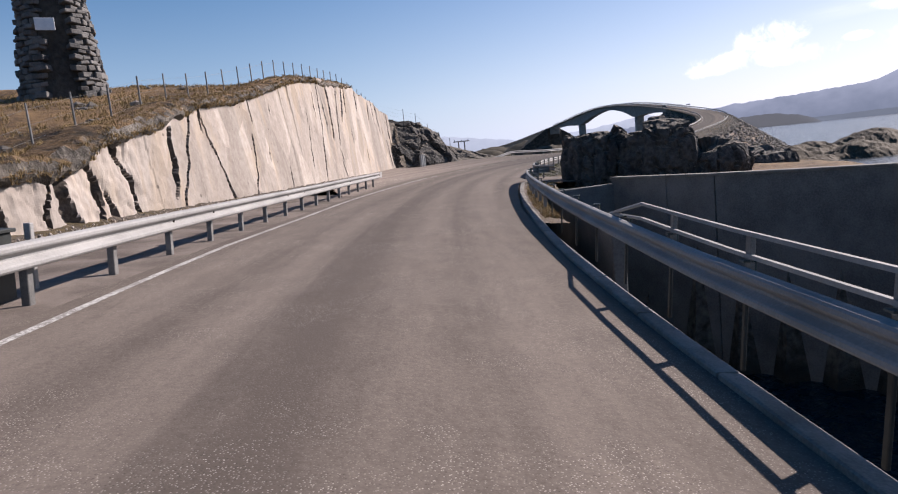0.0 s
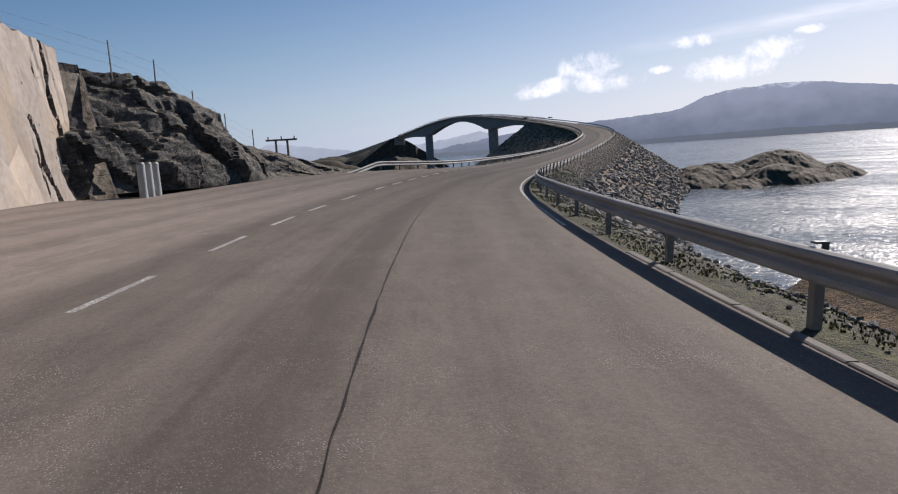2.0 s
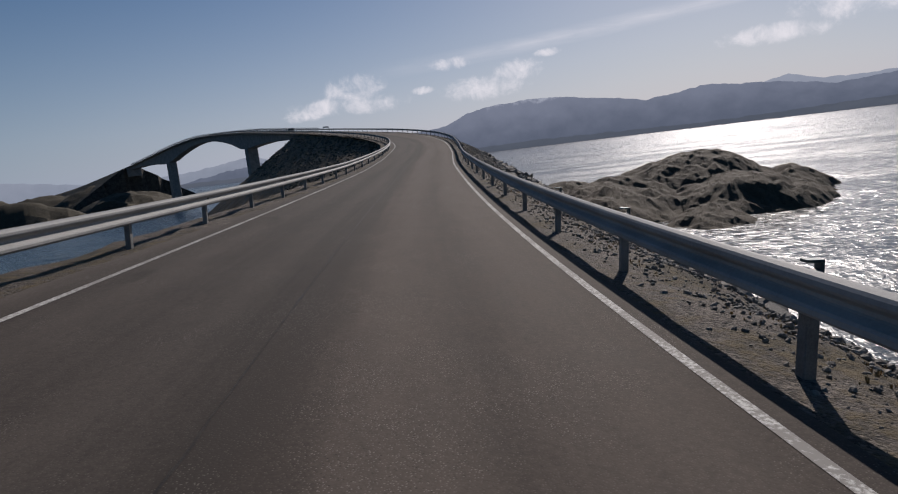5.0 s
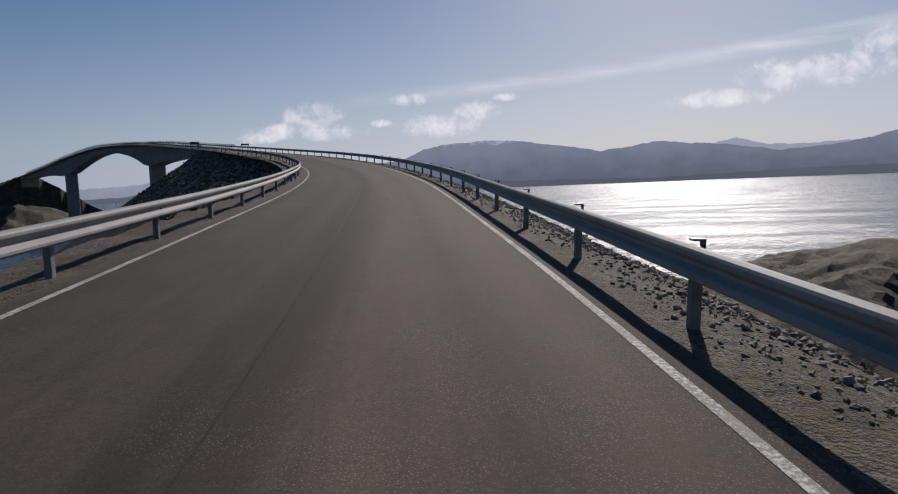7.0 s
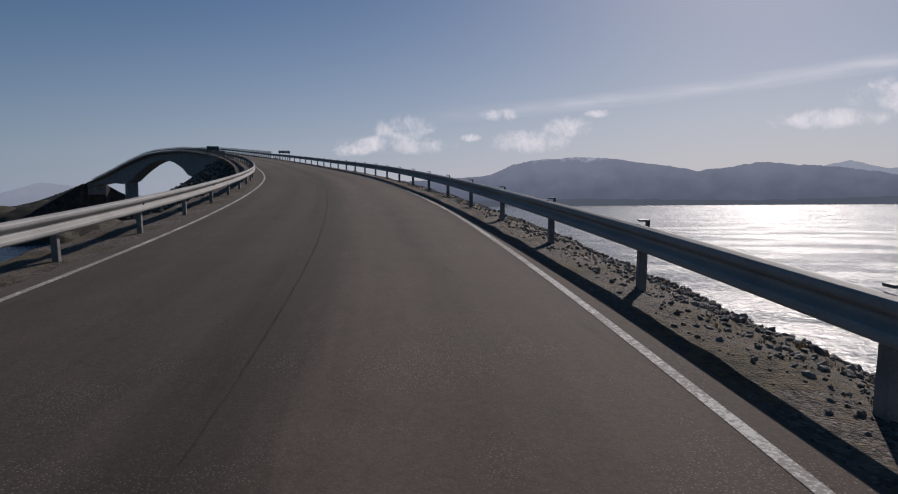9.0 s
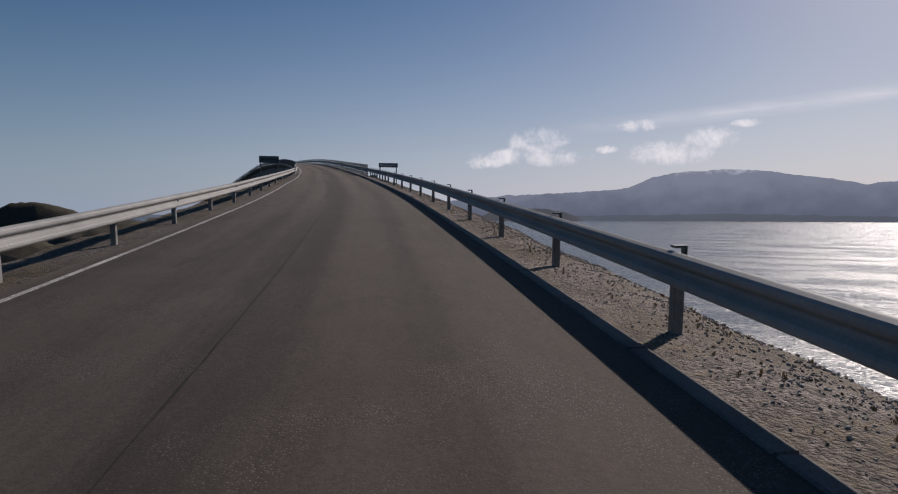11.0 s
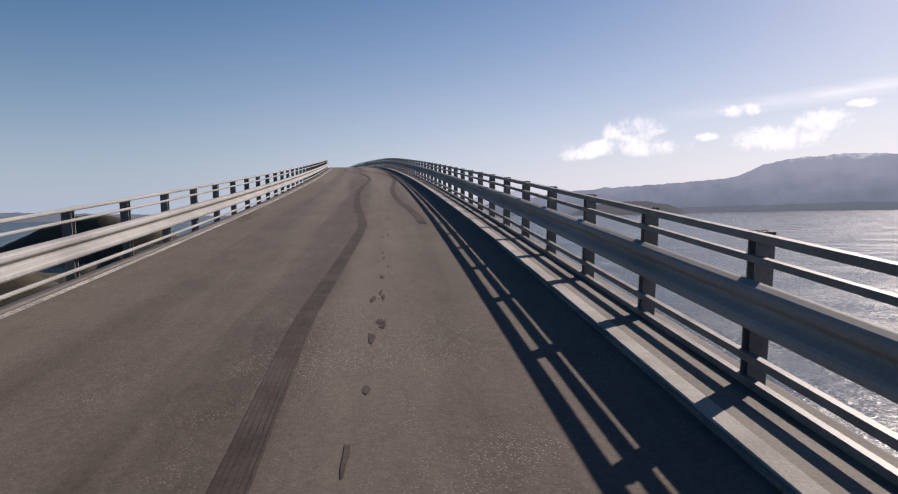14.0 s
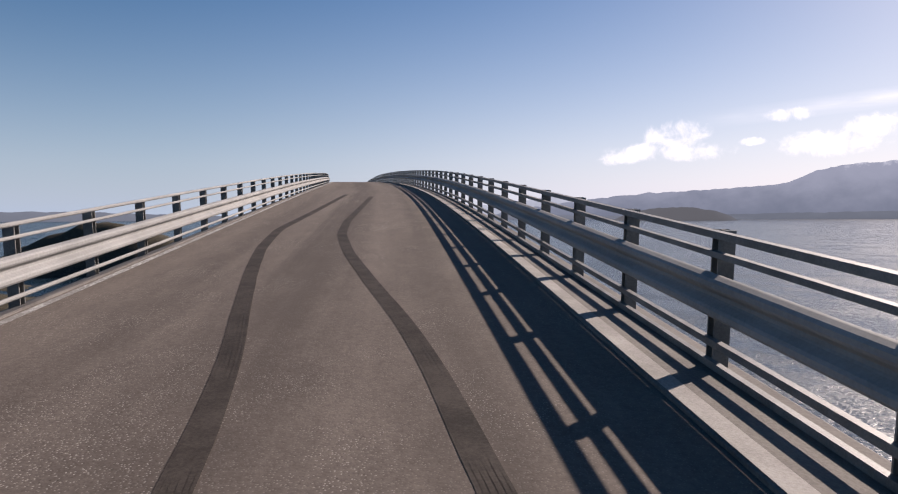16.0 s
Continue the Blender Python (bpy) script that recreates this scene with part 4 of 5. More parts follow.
def railing_post(top):
    bm = bmesh.new()
    box(bm, (0.13, 0.014, top), Matrix.Translation((0, 0.05, top / 2)))
    box(bm, (0.13, 0.014, top), Matrix.Translation((0, -0.05, top / 2)))
    box(bm, (0.012, 0.09, top), Matrix.Translation((0, 0, top / 2)))
    box(bm, (0.22, 0.2, 0.025), Matrix.Translation((0, 0, 0.0125)))
    me = bpy.data.meshes.new("post")
    bm.to_mesh(me)
    bm.free()
    return me


RPOST, RPOST_LOW = railing_post(1.12), railing_post(1.04)


def rect(d, h, w, t):
    return [(d - w / 2, h - t / 2), (d + w / 2, h - t / 2), (d + w / 2, h + t / 2), (d - w / 2, h + t / 2)]


def ring(d, h, r):
    return [(d + r * math.cos(k * math.pi / 4 + 0.39), h + r * math.sin(k * math.pi / 4 + 0.39)) for k in range(8)]


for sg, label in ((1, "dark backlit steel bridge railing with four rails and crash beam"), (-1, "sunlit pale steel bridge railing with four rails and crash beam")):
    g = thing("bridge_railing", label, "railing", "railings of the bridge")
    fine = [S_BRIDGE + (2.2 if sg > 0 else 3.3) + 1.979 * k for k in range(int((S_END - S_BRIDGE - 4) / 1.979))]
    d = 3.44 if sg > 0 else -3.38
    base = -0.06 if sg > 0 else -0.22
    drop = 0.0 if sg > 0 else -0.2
    # seaward rails take the darker zinc so their colour carries the backlight
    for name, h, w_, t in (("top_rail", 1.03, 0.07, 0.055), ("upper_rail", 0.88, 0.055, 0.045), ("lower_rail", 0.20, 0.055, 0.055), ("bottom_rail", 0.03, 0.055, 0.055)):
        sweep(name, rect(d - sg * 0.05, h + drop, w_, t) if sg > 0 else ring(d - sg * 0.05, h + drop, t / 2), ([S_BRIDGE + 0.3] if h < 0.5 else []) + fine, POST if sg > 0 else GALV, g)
    beam = [(d - sg * 0.10 + sg * x, h + (0.0 if sg > 0 else -0.05) + drop) for x, h in W_BEAM]
    sweep("crash_beam", beam, [S_BRIDGE + 1.0] + fine, GALV, g, "wide galvanised crash beam")
    for name, h, low in (("end_rail", 1.03, 0.72), ("end_rail", 0.88, 0.66)):
        a, b = spot(fine[0], d - sg * 0.05, h + drop), spot(fine[0] - 1.9, d - sg * 0.05, low + drop)
        bm = bmesh.new()
        tube(bm, a, b, 0.032, n=6)
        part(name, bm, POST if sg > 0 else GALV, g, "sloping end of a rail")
    for k, s in enumerate(fine[:-1]):
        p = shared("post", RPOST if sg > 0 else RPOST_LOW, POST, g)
        p.matrix_world = stand(s, d + sg * 0.03, base)

# ---- far mountains ----
def ridge(name, mat, dist, profile, label, thick=250, seed=1):
    """A range of hills at one distance: (azimuth, height in degrees)."""
    az = np.arange(profile[0][0], profile[-1][0] + 0.01, 0.12)
    el = np.interp(az, [p[0] for p in profile], [p[1] for p in profile])
    verts, faces = [], []
    rows = 7
    for a, e in zip(az, el):
        jag = noise.fractal(Vector((a * 0.9, seed, 0)), 0.8, 2.1, 6) * 0.10 * min(1, e)
        for k in range(rows):
            t = k / (rows - 1)
            R_ = dist - thick * (1 - t)
            hh = math.tan(radians(max(e + jag, 0.02))) * dist * t ** 0.8
            hh += noise.fractal(Vector((a * 1.7, k * 0.7, seed)), 0.8, 2.1, 4) * 8 * t * (1 - t)
            verts.append((math.sin(radians(a)) * R_ + 60, math.cos(radians(a)) * R_ + 150, hh - 3))
    for i in range(len(az) - 1):
        for k in range(rows - 1):
            a = i * rows + k
            faces.append((a, a + rows, a + rows + 1, a + 1))
    return tagged(raw(name, verts, faces, mat, smooth=True), label, "mountain", kind="structure")


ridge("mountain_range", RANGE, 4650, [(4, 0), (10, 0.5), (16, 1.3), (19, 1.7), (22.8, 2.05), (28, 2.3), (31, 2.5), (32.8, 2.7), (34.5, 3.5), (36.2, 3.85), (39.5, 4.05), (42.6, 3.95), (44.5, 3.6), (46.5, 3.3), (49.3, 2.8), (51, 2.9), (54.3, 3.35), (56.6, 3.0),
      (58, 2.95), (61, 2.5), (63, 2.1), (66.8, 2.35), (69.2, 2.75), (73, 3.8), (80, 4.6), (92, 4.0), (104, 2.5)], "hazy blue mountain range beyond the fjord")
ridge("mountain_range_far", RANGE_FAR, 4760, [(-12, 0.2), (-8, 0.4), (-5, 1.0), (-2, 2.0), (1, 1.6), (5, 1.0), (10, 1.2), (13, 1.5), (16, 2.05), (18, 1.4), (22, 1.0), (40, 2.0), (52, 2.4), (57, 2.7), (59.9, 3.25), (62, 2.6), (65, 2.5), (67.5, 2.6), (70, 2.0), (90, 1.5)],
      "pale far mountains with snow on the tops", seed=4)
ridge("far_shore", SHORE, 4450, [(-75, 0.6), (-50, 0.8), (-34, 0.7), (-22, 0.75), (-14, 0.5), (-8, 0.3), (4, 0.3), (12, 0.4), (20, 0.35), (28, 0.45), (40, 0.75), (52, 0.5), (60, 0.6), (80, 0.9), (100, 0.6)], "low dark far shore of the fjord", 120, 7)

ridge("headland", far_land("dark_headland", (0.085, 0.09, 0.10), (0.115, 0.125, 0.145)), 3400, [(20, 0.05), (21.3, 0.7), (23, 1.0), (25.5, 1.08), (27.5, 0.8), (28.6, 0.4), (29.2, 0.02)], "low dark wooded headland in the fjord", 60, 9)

# ---- the rock cut beside the lay-by ----
def cut_line(y):
    """Where the face stands at the foot, and how high its top is."""
    x = float(np.interp(y, [-20, 15, 40, 60, 77], [-11.6, -9.9, -8.6, -7.3, -6.2]))
    top = float(np.interp(y, [-20, 8, 13, 17, 18.3, 19.7, 21.4, 25.7, 30, 34, 41, 48, 58, 66, 77], [9.9, 10.0, 10.25, 10.45, 10.85, 11.35, 11.55, 12.6, 13.1, 13.8, 15.2, 15.85, 16.4, 15.9, 15.0]))
    return x, top


rng = random.Random(5)
# foot along the face, lean with height, depth, half width, from and to as parts of the height
CRACKS = [(12.6, 0.25, 0.5, 0.2, 0, 1), (14.6, -0.2, 0.35, 0.22, 0.3, 1), (16.25, 0.0, 0.5, 0.13, 0.1, 0.95), (17.25, -0.44, 0.32, 0.45, 0.05, 1), (18.4, -0.15, 0.45, 0.34, 0.1, 1), (19.2, -0.3, 0.3, 0.16, 0, 0.5), (20.6, -0.55, 0.6, 0.2, 0, 1),
          (23.0, 0.25, 0.7, 0.36, 0.25, 0.9), (23.2, 1.05, 0.7, 0.13, 0, 1), (28.2, -0.98, 0.5, 0.10, 0, 1), (30.7, 0.55, 0.5, 0.12, 0.03, 0.66), (36.5, 0.1, 0.3, 0.09, 0, 0.3), (44.25, 0.56, 0.5, 0.12, 0, 1), (40.9, 0.7, 0.3, 0.12, 0.6, 0.75), (43.0, 0.55, 0.3, 0.12, 0.66, 0.9), (41.5, 0.5, 0.35, 0.12, 0.22, 0.6), (47.8, 0.2, 0.6, 0.5, 0.46, 0.96),
          (48.0, 1.0, 0.6, 0.36, 0.40, 0.92), (50.0, 0.95, 0.6, 0.42, 0.64, 0.99), (51.5, 0.8, 0.4, 0.24, 0.7, 0.99), (56.8, 0.65, 0.6, 0.5, 0.76, 1), (60.5, 1.3, 0.5, 0.35, 0.74, 0.96), (71.5, -0.5, 0.5, 0.4, 0.84, 1), (51.0, -1.9, 0.4, 0.2, 0.06, 0.26), (52.0, -2.0, 0.3, 0.18, 0.22, 0.38),
          (66.5, 0.05, 0.45, 0.2, 0.7, 1), (70.0, -0.2, 0.5, 0.25, 0.6, 1), (73.8, -0.35, 0.7, 0.4, 0, 0.55), (75.2, 0.1, 0.8, 0.36, 0.3, 1)]
CRACKS += [(rng.uniform(12, 76), rng.uniform(-0.4, 0.3), rng.uniform(0.12, 0.3), rng.uniform(0.06, 0.12), a, a + rng.uniform(0.1, 0.35)) for a in [rng.uniform(0, 0.8) for _ in range(14)]]
COLS = sorted([rng.uniform(-18, 77) for _ in range(26)])


CRACKS = [(c[0], c[1], c[2], c[3] * (0.62 if c[0] > 40 else 0.85), c[4], c[5]) for c in CRACKS]


def face_shift(y, t, h):
    z = t * h
    sh = 0.13 * noise.fractal(Vector((y * 0.12, z * 0.08, 1.7)), 0.9, 2.0, 3) + 0.025 * noise.fractal(Vector((y * 0.9, z * 0.7, 4.2)), 0.9, 2.0, 4)
    c = sum(1 for q in COLS if q < y + z * 0.12)
    sh += 0.05 * math.sin(c * 12.9898) + 0.012 * math.sin(c * 7.3) * z
    if y < 24:
        sh += 0.20 * abs(noise.fractal(Vector((y * 0.55, z * 0.45, 9.0)), 0.8, 2.2, 4)) * min(1, (24 - y) / 4)
    cleft = 0.0
    for y0, lean, dep, wid, a, b in CRACKS:
        if a <= t <= b:
            yc = y0 + lean * z * 0.5 + 0.30 * noise.noise(Vector((y0, z * 0.7, 0))) + 0.12 * noise.noise(Vector((y0, z * 2.6, 3)))
            q = abs(y - yc) / (max(wid, 0.075) * (0.42 + 0.9 * abs(noise.noise(Vector((y0, z * 0.8, 5.0))))))
            if q < 1:
                cut_in = dep * (1 - q ** 2) * min(1, (t - a) * 9 + 0.1, (b - t) * 9 + 0.1)
                cleft += cut_in
    return sh - cleft, cleft


ys = np.concatenate([np.arange(-18, 10, 0.3), np.arange(10, 34, 0.07), np.arange(34, 77.01, 0.085)])
rows = 44
clefts = set()
verts, faces = [], []
for y in ys:
    x, top = cut_line(y)
    foot = 8.3
    top += 0.25 * noise.fractal(Vector((y * 0.35, 0, 3)), 0.8, 2.1, 4)
    for k in range(rows):
        t = k / (rows - 1)
        q = t * (top - foot)
        sh, cleft = face_shift(y, t, top - foot)
        if cleft > 0.05:
            clefts.add(len(verts))
        verts.append((x - 0.10 * q + sh, y, foot + q))
    verts.append((x - 0.9 - 0.4, y, top + 0.15))
    verts.append((x - 3.2, y, top + 0.10 + 0.15 * noise.noise(Vector((y * 0.5, 2, 2)))))
n = rows + 2
for i in range(len(ys) - 1):
    for k in range(n - 1):
        a = i * n + k
        faces.append((a, a + 1, a + n + 1, a + n))
i = (len(ys) - 1) * n
back = []
for k in range(rows):
    back.append(len(verts))
    v = verts[i + k]
    verts.append((v[0] - 4.5, v[1] + 0.6, v[2]))
for k in range(rows - 1):
    faces.append((i + k, i + k + 1, back[k + 1], back[k]))
cliff = raw("rock_cut", verts, faces, CUT, smooth=False)
cliff.data.materials.append(HEATH)
cliff.data.materials.append(CLEFT)
for p in cliff.data.polygons:
    if sum(k in clefts for k in p.vertices) >= 2:
        p.material_index = 2
    elif p.center.z > 9 and abs(p.normal.z) > 0.75:
        p.material_index = 1
tagged(cliff, "pale blasted rock face with dark cracks beside the road", "rock face", kind="structure")


def crag(name, cx, cy, sx, sy, sz, z0, turn, seed, mat, label, group=""):
    """A broken rock mass of upright slabs with split tops."""
    bm = bmesh.new()
    bmesh.ops.create_cube(bm, size=2.0)
    bmesh.ops.subdivide_edges(bm, edges=bm.edges[:], cuts=26, use_grid_fill=True)
    for v in bm.verts:
        p = v.co.copy()
        p = p.lerp(p.normalized() * 1.25, 0.6)
        w_ = Vector((p.x * sx, p.y * sy, p.z * sz))
        upright = Vector((w_.x, w_.y, w_.z * 0.35))
        big, _ = facet(upright, 0.55, seed)
        small, crack = facet(upright, 1.3, seed + 3.0)
        out = 0.34 * big + 0.14 * small + 0.10 * noise.fractal(w_ * 1.6, 0.9, 2.0, 4) - (0.16 if crack < 0.10 else 0.0)
        side = Vector((w_.x, w_.y, 0.35 * w_.z)).normalized()
        v.co = w_ + side * out + Vector((0, 0, 0.45 * big * max(0.0, p.z)))
    bmesh.ops.transform(bm, matrix=Matrix.Translation((cx, cy, z0)) @ Matrix.Rotation(radians(turn), 4, "Z"), verts=bm.verts)
    ob = mesh_object(name, bm, mat)
    return tagged(ob, label, "rock", group, kind="structure")


verts, faces = [], []
cs, rows = np.arange(69.9, 104, 0.16), 56
RIDGE_S, RIDGE_Z = [70, 74, 78, 80.5, 83, 87.7, 91.7, 93.8, 96, 99, 104], [14.7, 14.5, 14.1, 13.2, 12.2, 11.0, 10.1, 9.4, 8.6, 7.2, 5.0]
for s_ in cs:
    top = float(np.interp(s_, RIDGE_S, RIDGE_Z))
    recess = float(np.interp(s_, [70, 73, 76, 80], [4.2, 3.2, 1.6, 0.3]))
    d0 = outer(max(s_, 71.6)) - 0.25 - recess
    d1 = min(-13.6, d0 - 1.6 - 0.25 * max(0.0, s_ - 76))
    calm = float(np.interp(s_, [70, 75, 86, 93], [0.5, 1.0, 1.0, 0.35]))
    low = spot(s_, d0, 0).z - 0.15
    for k in range(rows + 5):
        t = min(1.0, k / rows)
        q = Vector((s_, 0.0, (top - low) * t * 1.1 + 0.35 * s_))
        big, _ = facet(Vector((q.x * 0.8, 0, q.z)), 0.19, 2.0)
        mid, crack = facet(Vector((q.x, 0, q.z * 0.7)), 0.42, 6.0)
        fine, _ = facet(q, 1.3, 9.0)
        grain = noise.fractal(Vector((s_ * 0.7, 0, q.z)), 0.9, 2.1, 5)
        push = (1.3 * big + 0.55 * mid + 0.10 * fine + 0.22 * grain - (0.3 if crack < 0.06 else 0.0)) * calm * min(1, t * 5 + 0.15)
        lean = t ** 1.5
        dd = d0 + (d1 - d0) * lean + push * min(1, (1.1 - t) * 4)
        zz = low + (top - low) * t + (0.16 * mid + 0.05 * fine + 0.2 * grain) * calm * min(1, t * 4)
        if k > rows:
            dd, zz = d1 - (k - rows) * 1.2, zz - 0.05 * (k - rows)
        base = spot(s_, dd, 0)
        verts.append((base.x, base.y, zz))
n = rows + 5
for i in range(len(cs) - 1):
    for k in range(n - 1):
        a = i * n + k
        faces.append((a, a + 1, a + n + 1, a + n))
tagged(raw("crag", verts, faces, CRAG), "dark broken rock slope behind the lay-by", "rock face", kind="structure")
for c in ((8.3, 37.0, 1.9, 1.7, 1.75, 8.3, 10, 11), (10.9, 36.0, 2.0, 1.9, 1.85, 8.3, -15, 12), (13.4, 35.0, 1.5, 1.5, 1.0, 8.0, 20, 13), (18.0, 52.2, 2.8, 2.6, 2.2, 5.9, -15, 12), (23.0, 53.6, 3.2, 3.0, 2.0, 5.7, 20, 13)):
    crag("outcrop", *c, CRAG, "dark jagged rock outcrop below the road", "outcrops below the road")

# concrete wall of the track below, with its coping
wall = thing("retaining_wall", "grey concrete retaining wall around the narrow inlet", "wall")
CORNERS = [(7.4, 31.1), (9.1, 28.5), (10.4, 26.6), (14.8, 22.4), (15.6, 8.0), (15.8, -14.0)]
for p, q in zip(CORNERS, CORNERS[1:]):
    a, b = Vector((*p, 0)), Vector((*q, 0))
    turn, long = math.atan2((b - a).y, (b - a).x), (b - a).length
    c = (a + b) / 2
    # panels in the shade-darkened concrete, coping in plain kerb concrete
    for name, mat, wide, z0, z1 in (("panel", SHADE_CONCRETE, 0.35, -1.0, 7.92), ("coping", KERB, 0.5, 7.92, 8.02)):
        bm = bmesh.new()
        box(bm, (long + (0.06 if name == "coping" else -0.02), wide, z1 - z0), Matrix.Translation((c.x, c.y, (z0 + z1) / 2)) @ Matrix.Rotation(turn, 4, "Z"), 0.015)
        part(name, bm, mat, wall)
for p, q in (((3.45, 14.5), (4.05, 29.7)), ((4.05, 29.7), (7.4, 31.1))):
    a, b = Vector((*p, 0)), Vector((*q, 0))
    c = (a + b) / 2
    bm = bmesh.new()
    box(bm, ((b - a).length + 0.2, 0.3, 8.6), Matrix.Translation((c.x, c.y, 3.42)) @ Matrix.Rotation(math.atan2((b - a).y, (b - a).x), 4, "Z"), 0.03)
    part("side_panel", bm, SHADE_CONCRETE, wall)
sweep("fascia", [(3.66, -0.08), (3.66, -9.0), (3.53, -9.0), (3.53, -0.08)], frames_between(-44, 17.0, 2.0), SHADE_CONCRETE, wall, "grey concrete side of the small road bridge")
ledge = thing("parapet_railing", "two pale pipe rails above the guardrail of the small bridge", "railing")
for h, t in ((1.04, 0.04), (0.83, 0.04)):
    sweep("rail", rect(0, h, 0.05, t), frames_between(-40, 9.6, 1.5), GALV, ledge, offset=lambda s: flare_a(s) + 0.10)
    bm = bmesh.new()
    tube(bm, spot(9.6, flare_a(9.6) + 0.10, h), spot(11.4, flare_a(11.4) + 0.10, 0.72), 0.028, n=8)
    part("end_rail", bm, GALV, ledge, "sloping end of a rail")
for k in range(24):
    s_ = 8.3 - 2.05 * k
    bm = bmesh.new()
    box(bm, (0.05, 0.10, 0.5), stand(s_, flare_a(s_) + 0.11, 0.80), 0.005)
    part("post", bm, POST, ledge)

# ---- signs at the bridge head ----
def sign(name, s, d0, d1, h0, h1, foot, face_mat, back_mat, label, facing):
    g = thing(name, label, "sign")
    c, f, r, u = along(s)
    a, b = spot(s, d0, 0), spot(s, d1, 0)
    mid = (a + b) / 2
    ang = math.atan2((b - a).y, (b - a).x)
    base = along(s)[0].z
    w_ = (b - a).length
    m = Matrix.Translation((mid.x, mid.y, 0)) @ Matrix.Rotation(ang, 4, "Z")
    bm = bmesh.new()
    box(bm, (w_, 0.03, h1 - h0), m @ Matrix.Translation((0, 0, base + (h0 + h1) / 2)), 0.008)
    pan = part("panel", bm, back_mat, g)
    for x in (-0.5, 0.5):
        bm = bmesh.new()
        tube(bm, m @ Vector((x * w_ * 0.86, 0.06, base - foot)), m @ Vector((x * w_ * 0.86, 0.06, base + h1 - 0.02)), 0.045, n=10)
        part("post", bm, back_mat, g)
    for z in (0.25, 0.75):
        bm = bmesh.new()
        box(bm, (w_ * 0.96, 0.03, 0.05), m @ Matrix.Translation((0, 0.032 if facing > 0 else -0.032, base + h0 + (h1 - h0) * z)), 0.004)
        part("bracket", bm, POST, g)
    return g, m, base, w_


sign("road_sign", 329.45, -6.30, -4.60, 1.02, 1.62, 1.6, SIGNBACK, SIGNBACK, "dark grey back of a wide road sign on two posts", -1)
g, m, base, w_ = sign("name_sign", 329.5, 4.22, 5.96, 0.83, 1.23, 2.6, SIGNBLUE, SIGNBLUE, "dark blue bridge name sign with white letters on posts", 1)
cv = bpy.data.curves.new("lettering", "FONT")
cv.body, cv.size, cv.align_x, cv.align_y, cv.extrude = "Storseisundbrua", 0.235, "CENTER", "CENTER", 0.003
tx = new("lettering_source", cv)
bpy.context.view_layer.update()
me = bpy.data.meshes.new_from_object(tx.evaluated_get(bpy.context.evaluated_depsgraph_get()))
bpy.data.objects.remove(tx)
wide = max(v.co.x for v in me.vertices) - min(v.co.x for v in me.vertices)
me.materials.clear()
let = shared("lettering", me, LETTER, g, "white sans-serif letters")
let.matrix_world = m @ Matrix.Translation((0, -0.021, base + 1.03)) @ Matrix.Rotation(radians(90), 4, "X") @ Matrix.Diagonal((w_ * 0.86 / wide, 1, 1, 1))
bm = bmesh.new()
for x0, x1, z0, z1 in ((-0.5, 0.5, 0.485, 0.5), (-0.5, 0.5, -0.5, -0.485), (-0.5, -0.495, -0.5, 0.5), (0.495, 0.5, -0.5, 0.5)):
    box(bm, ((x1 - x0) * w_ * 0.97, 0.006, (z1 - z0) * 0.36 + 0.006), m @ Matrix.Translation(((x0 + x1) / 2 * w_ * 0.97, -0.018, base + 1.03 + (z0 + z1) / 2 * 0.35)))
part("border", bm, LETTER, g, "thin white border")

# ---- bins, pole, fence, tower by the lay-by ----
for k in range(3):
    x, y, _ = spot(70.75 + 0.48 * k, -10.6, 0)
    g = thing("waste_bin", "pale grey cylindrical waste bin at the lay-by", "bin", "bins at the lay-by")
    bm = bmesh.new()
    tube(bm, (x, y, 8.55), (x, y, 10.15), 0.15, 0.145, 18)
    part("body", bm, BIN, g, smooth=False)
    bm = bmesh.new()
    tube(bm, (x, y, 10.15), (x, y, 10.24), 0.165, 0.11, 18)
    part("lid", bm, POST, g, "darker domed lid")
pole = thing("utility_pole", "twin wooden utility pole with a crossarm", "utility pole")
PX, PY = 1.6, 100.4
for dx in (-0.44, 0.44):
    bm = bmesh.new()
    tube(bm, (PX + dx, PY, 5.0), (PX + dx, PY, 11.85), 0.11, 0.09, 10)
    part("post", bm, WOOD, pole)
bm = bmesh.new()
box(bm, (2.4, 0.12, 0.14), Matrix.Translation((PX, PY, 11.78)), 0.01)
part("crossarm", bm, WOOD, pole)
for dx in (-1.0, 0, 1.0):
    bm = bmesh.new()
    tube(bm, (PX + dx, PY, 11.85), (PX + dx, PY, 12.05), 0.04, 0.05, 8)
    part("insulator", bm, SIGNBACK, pole)

fence = thing("wire_fence", "thin pale fence posts with wire along the cliff top", "fence")
spots_f = [(cut_line(y)[0] - 1.9, y, cut_line(y)[1]) for y in np.arange(4, 77, 2.1)]
for s_ in np.arange(75, 89, 3.2):
    p = spot(s_, -14.0, 0)
    spots_f.append((p.x, p.y, float(np.interp(s_, RIDGE_S, RIDGE_Z)) - 0.1))
tops = []
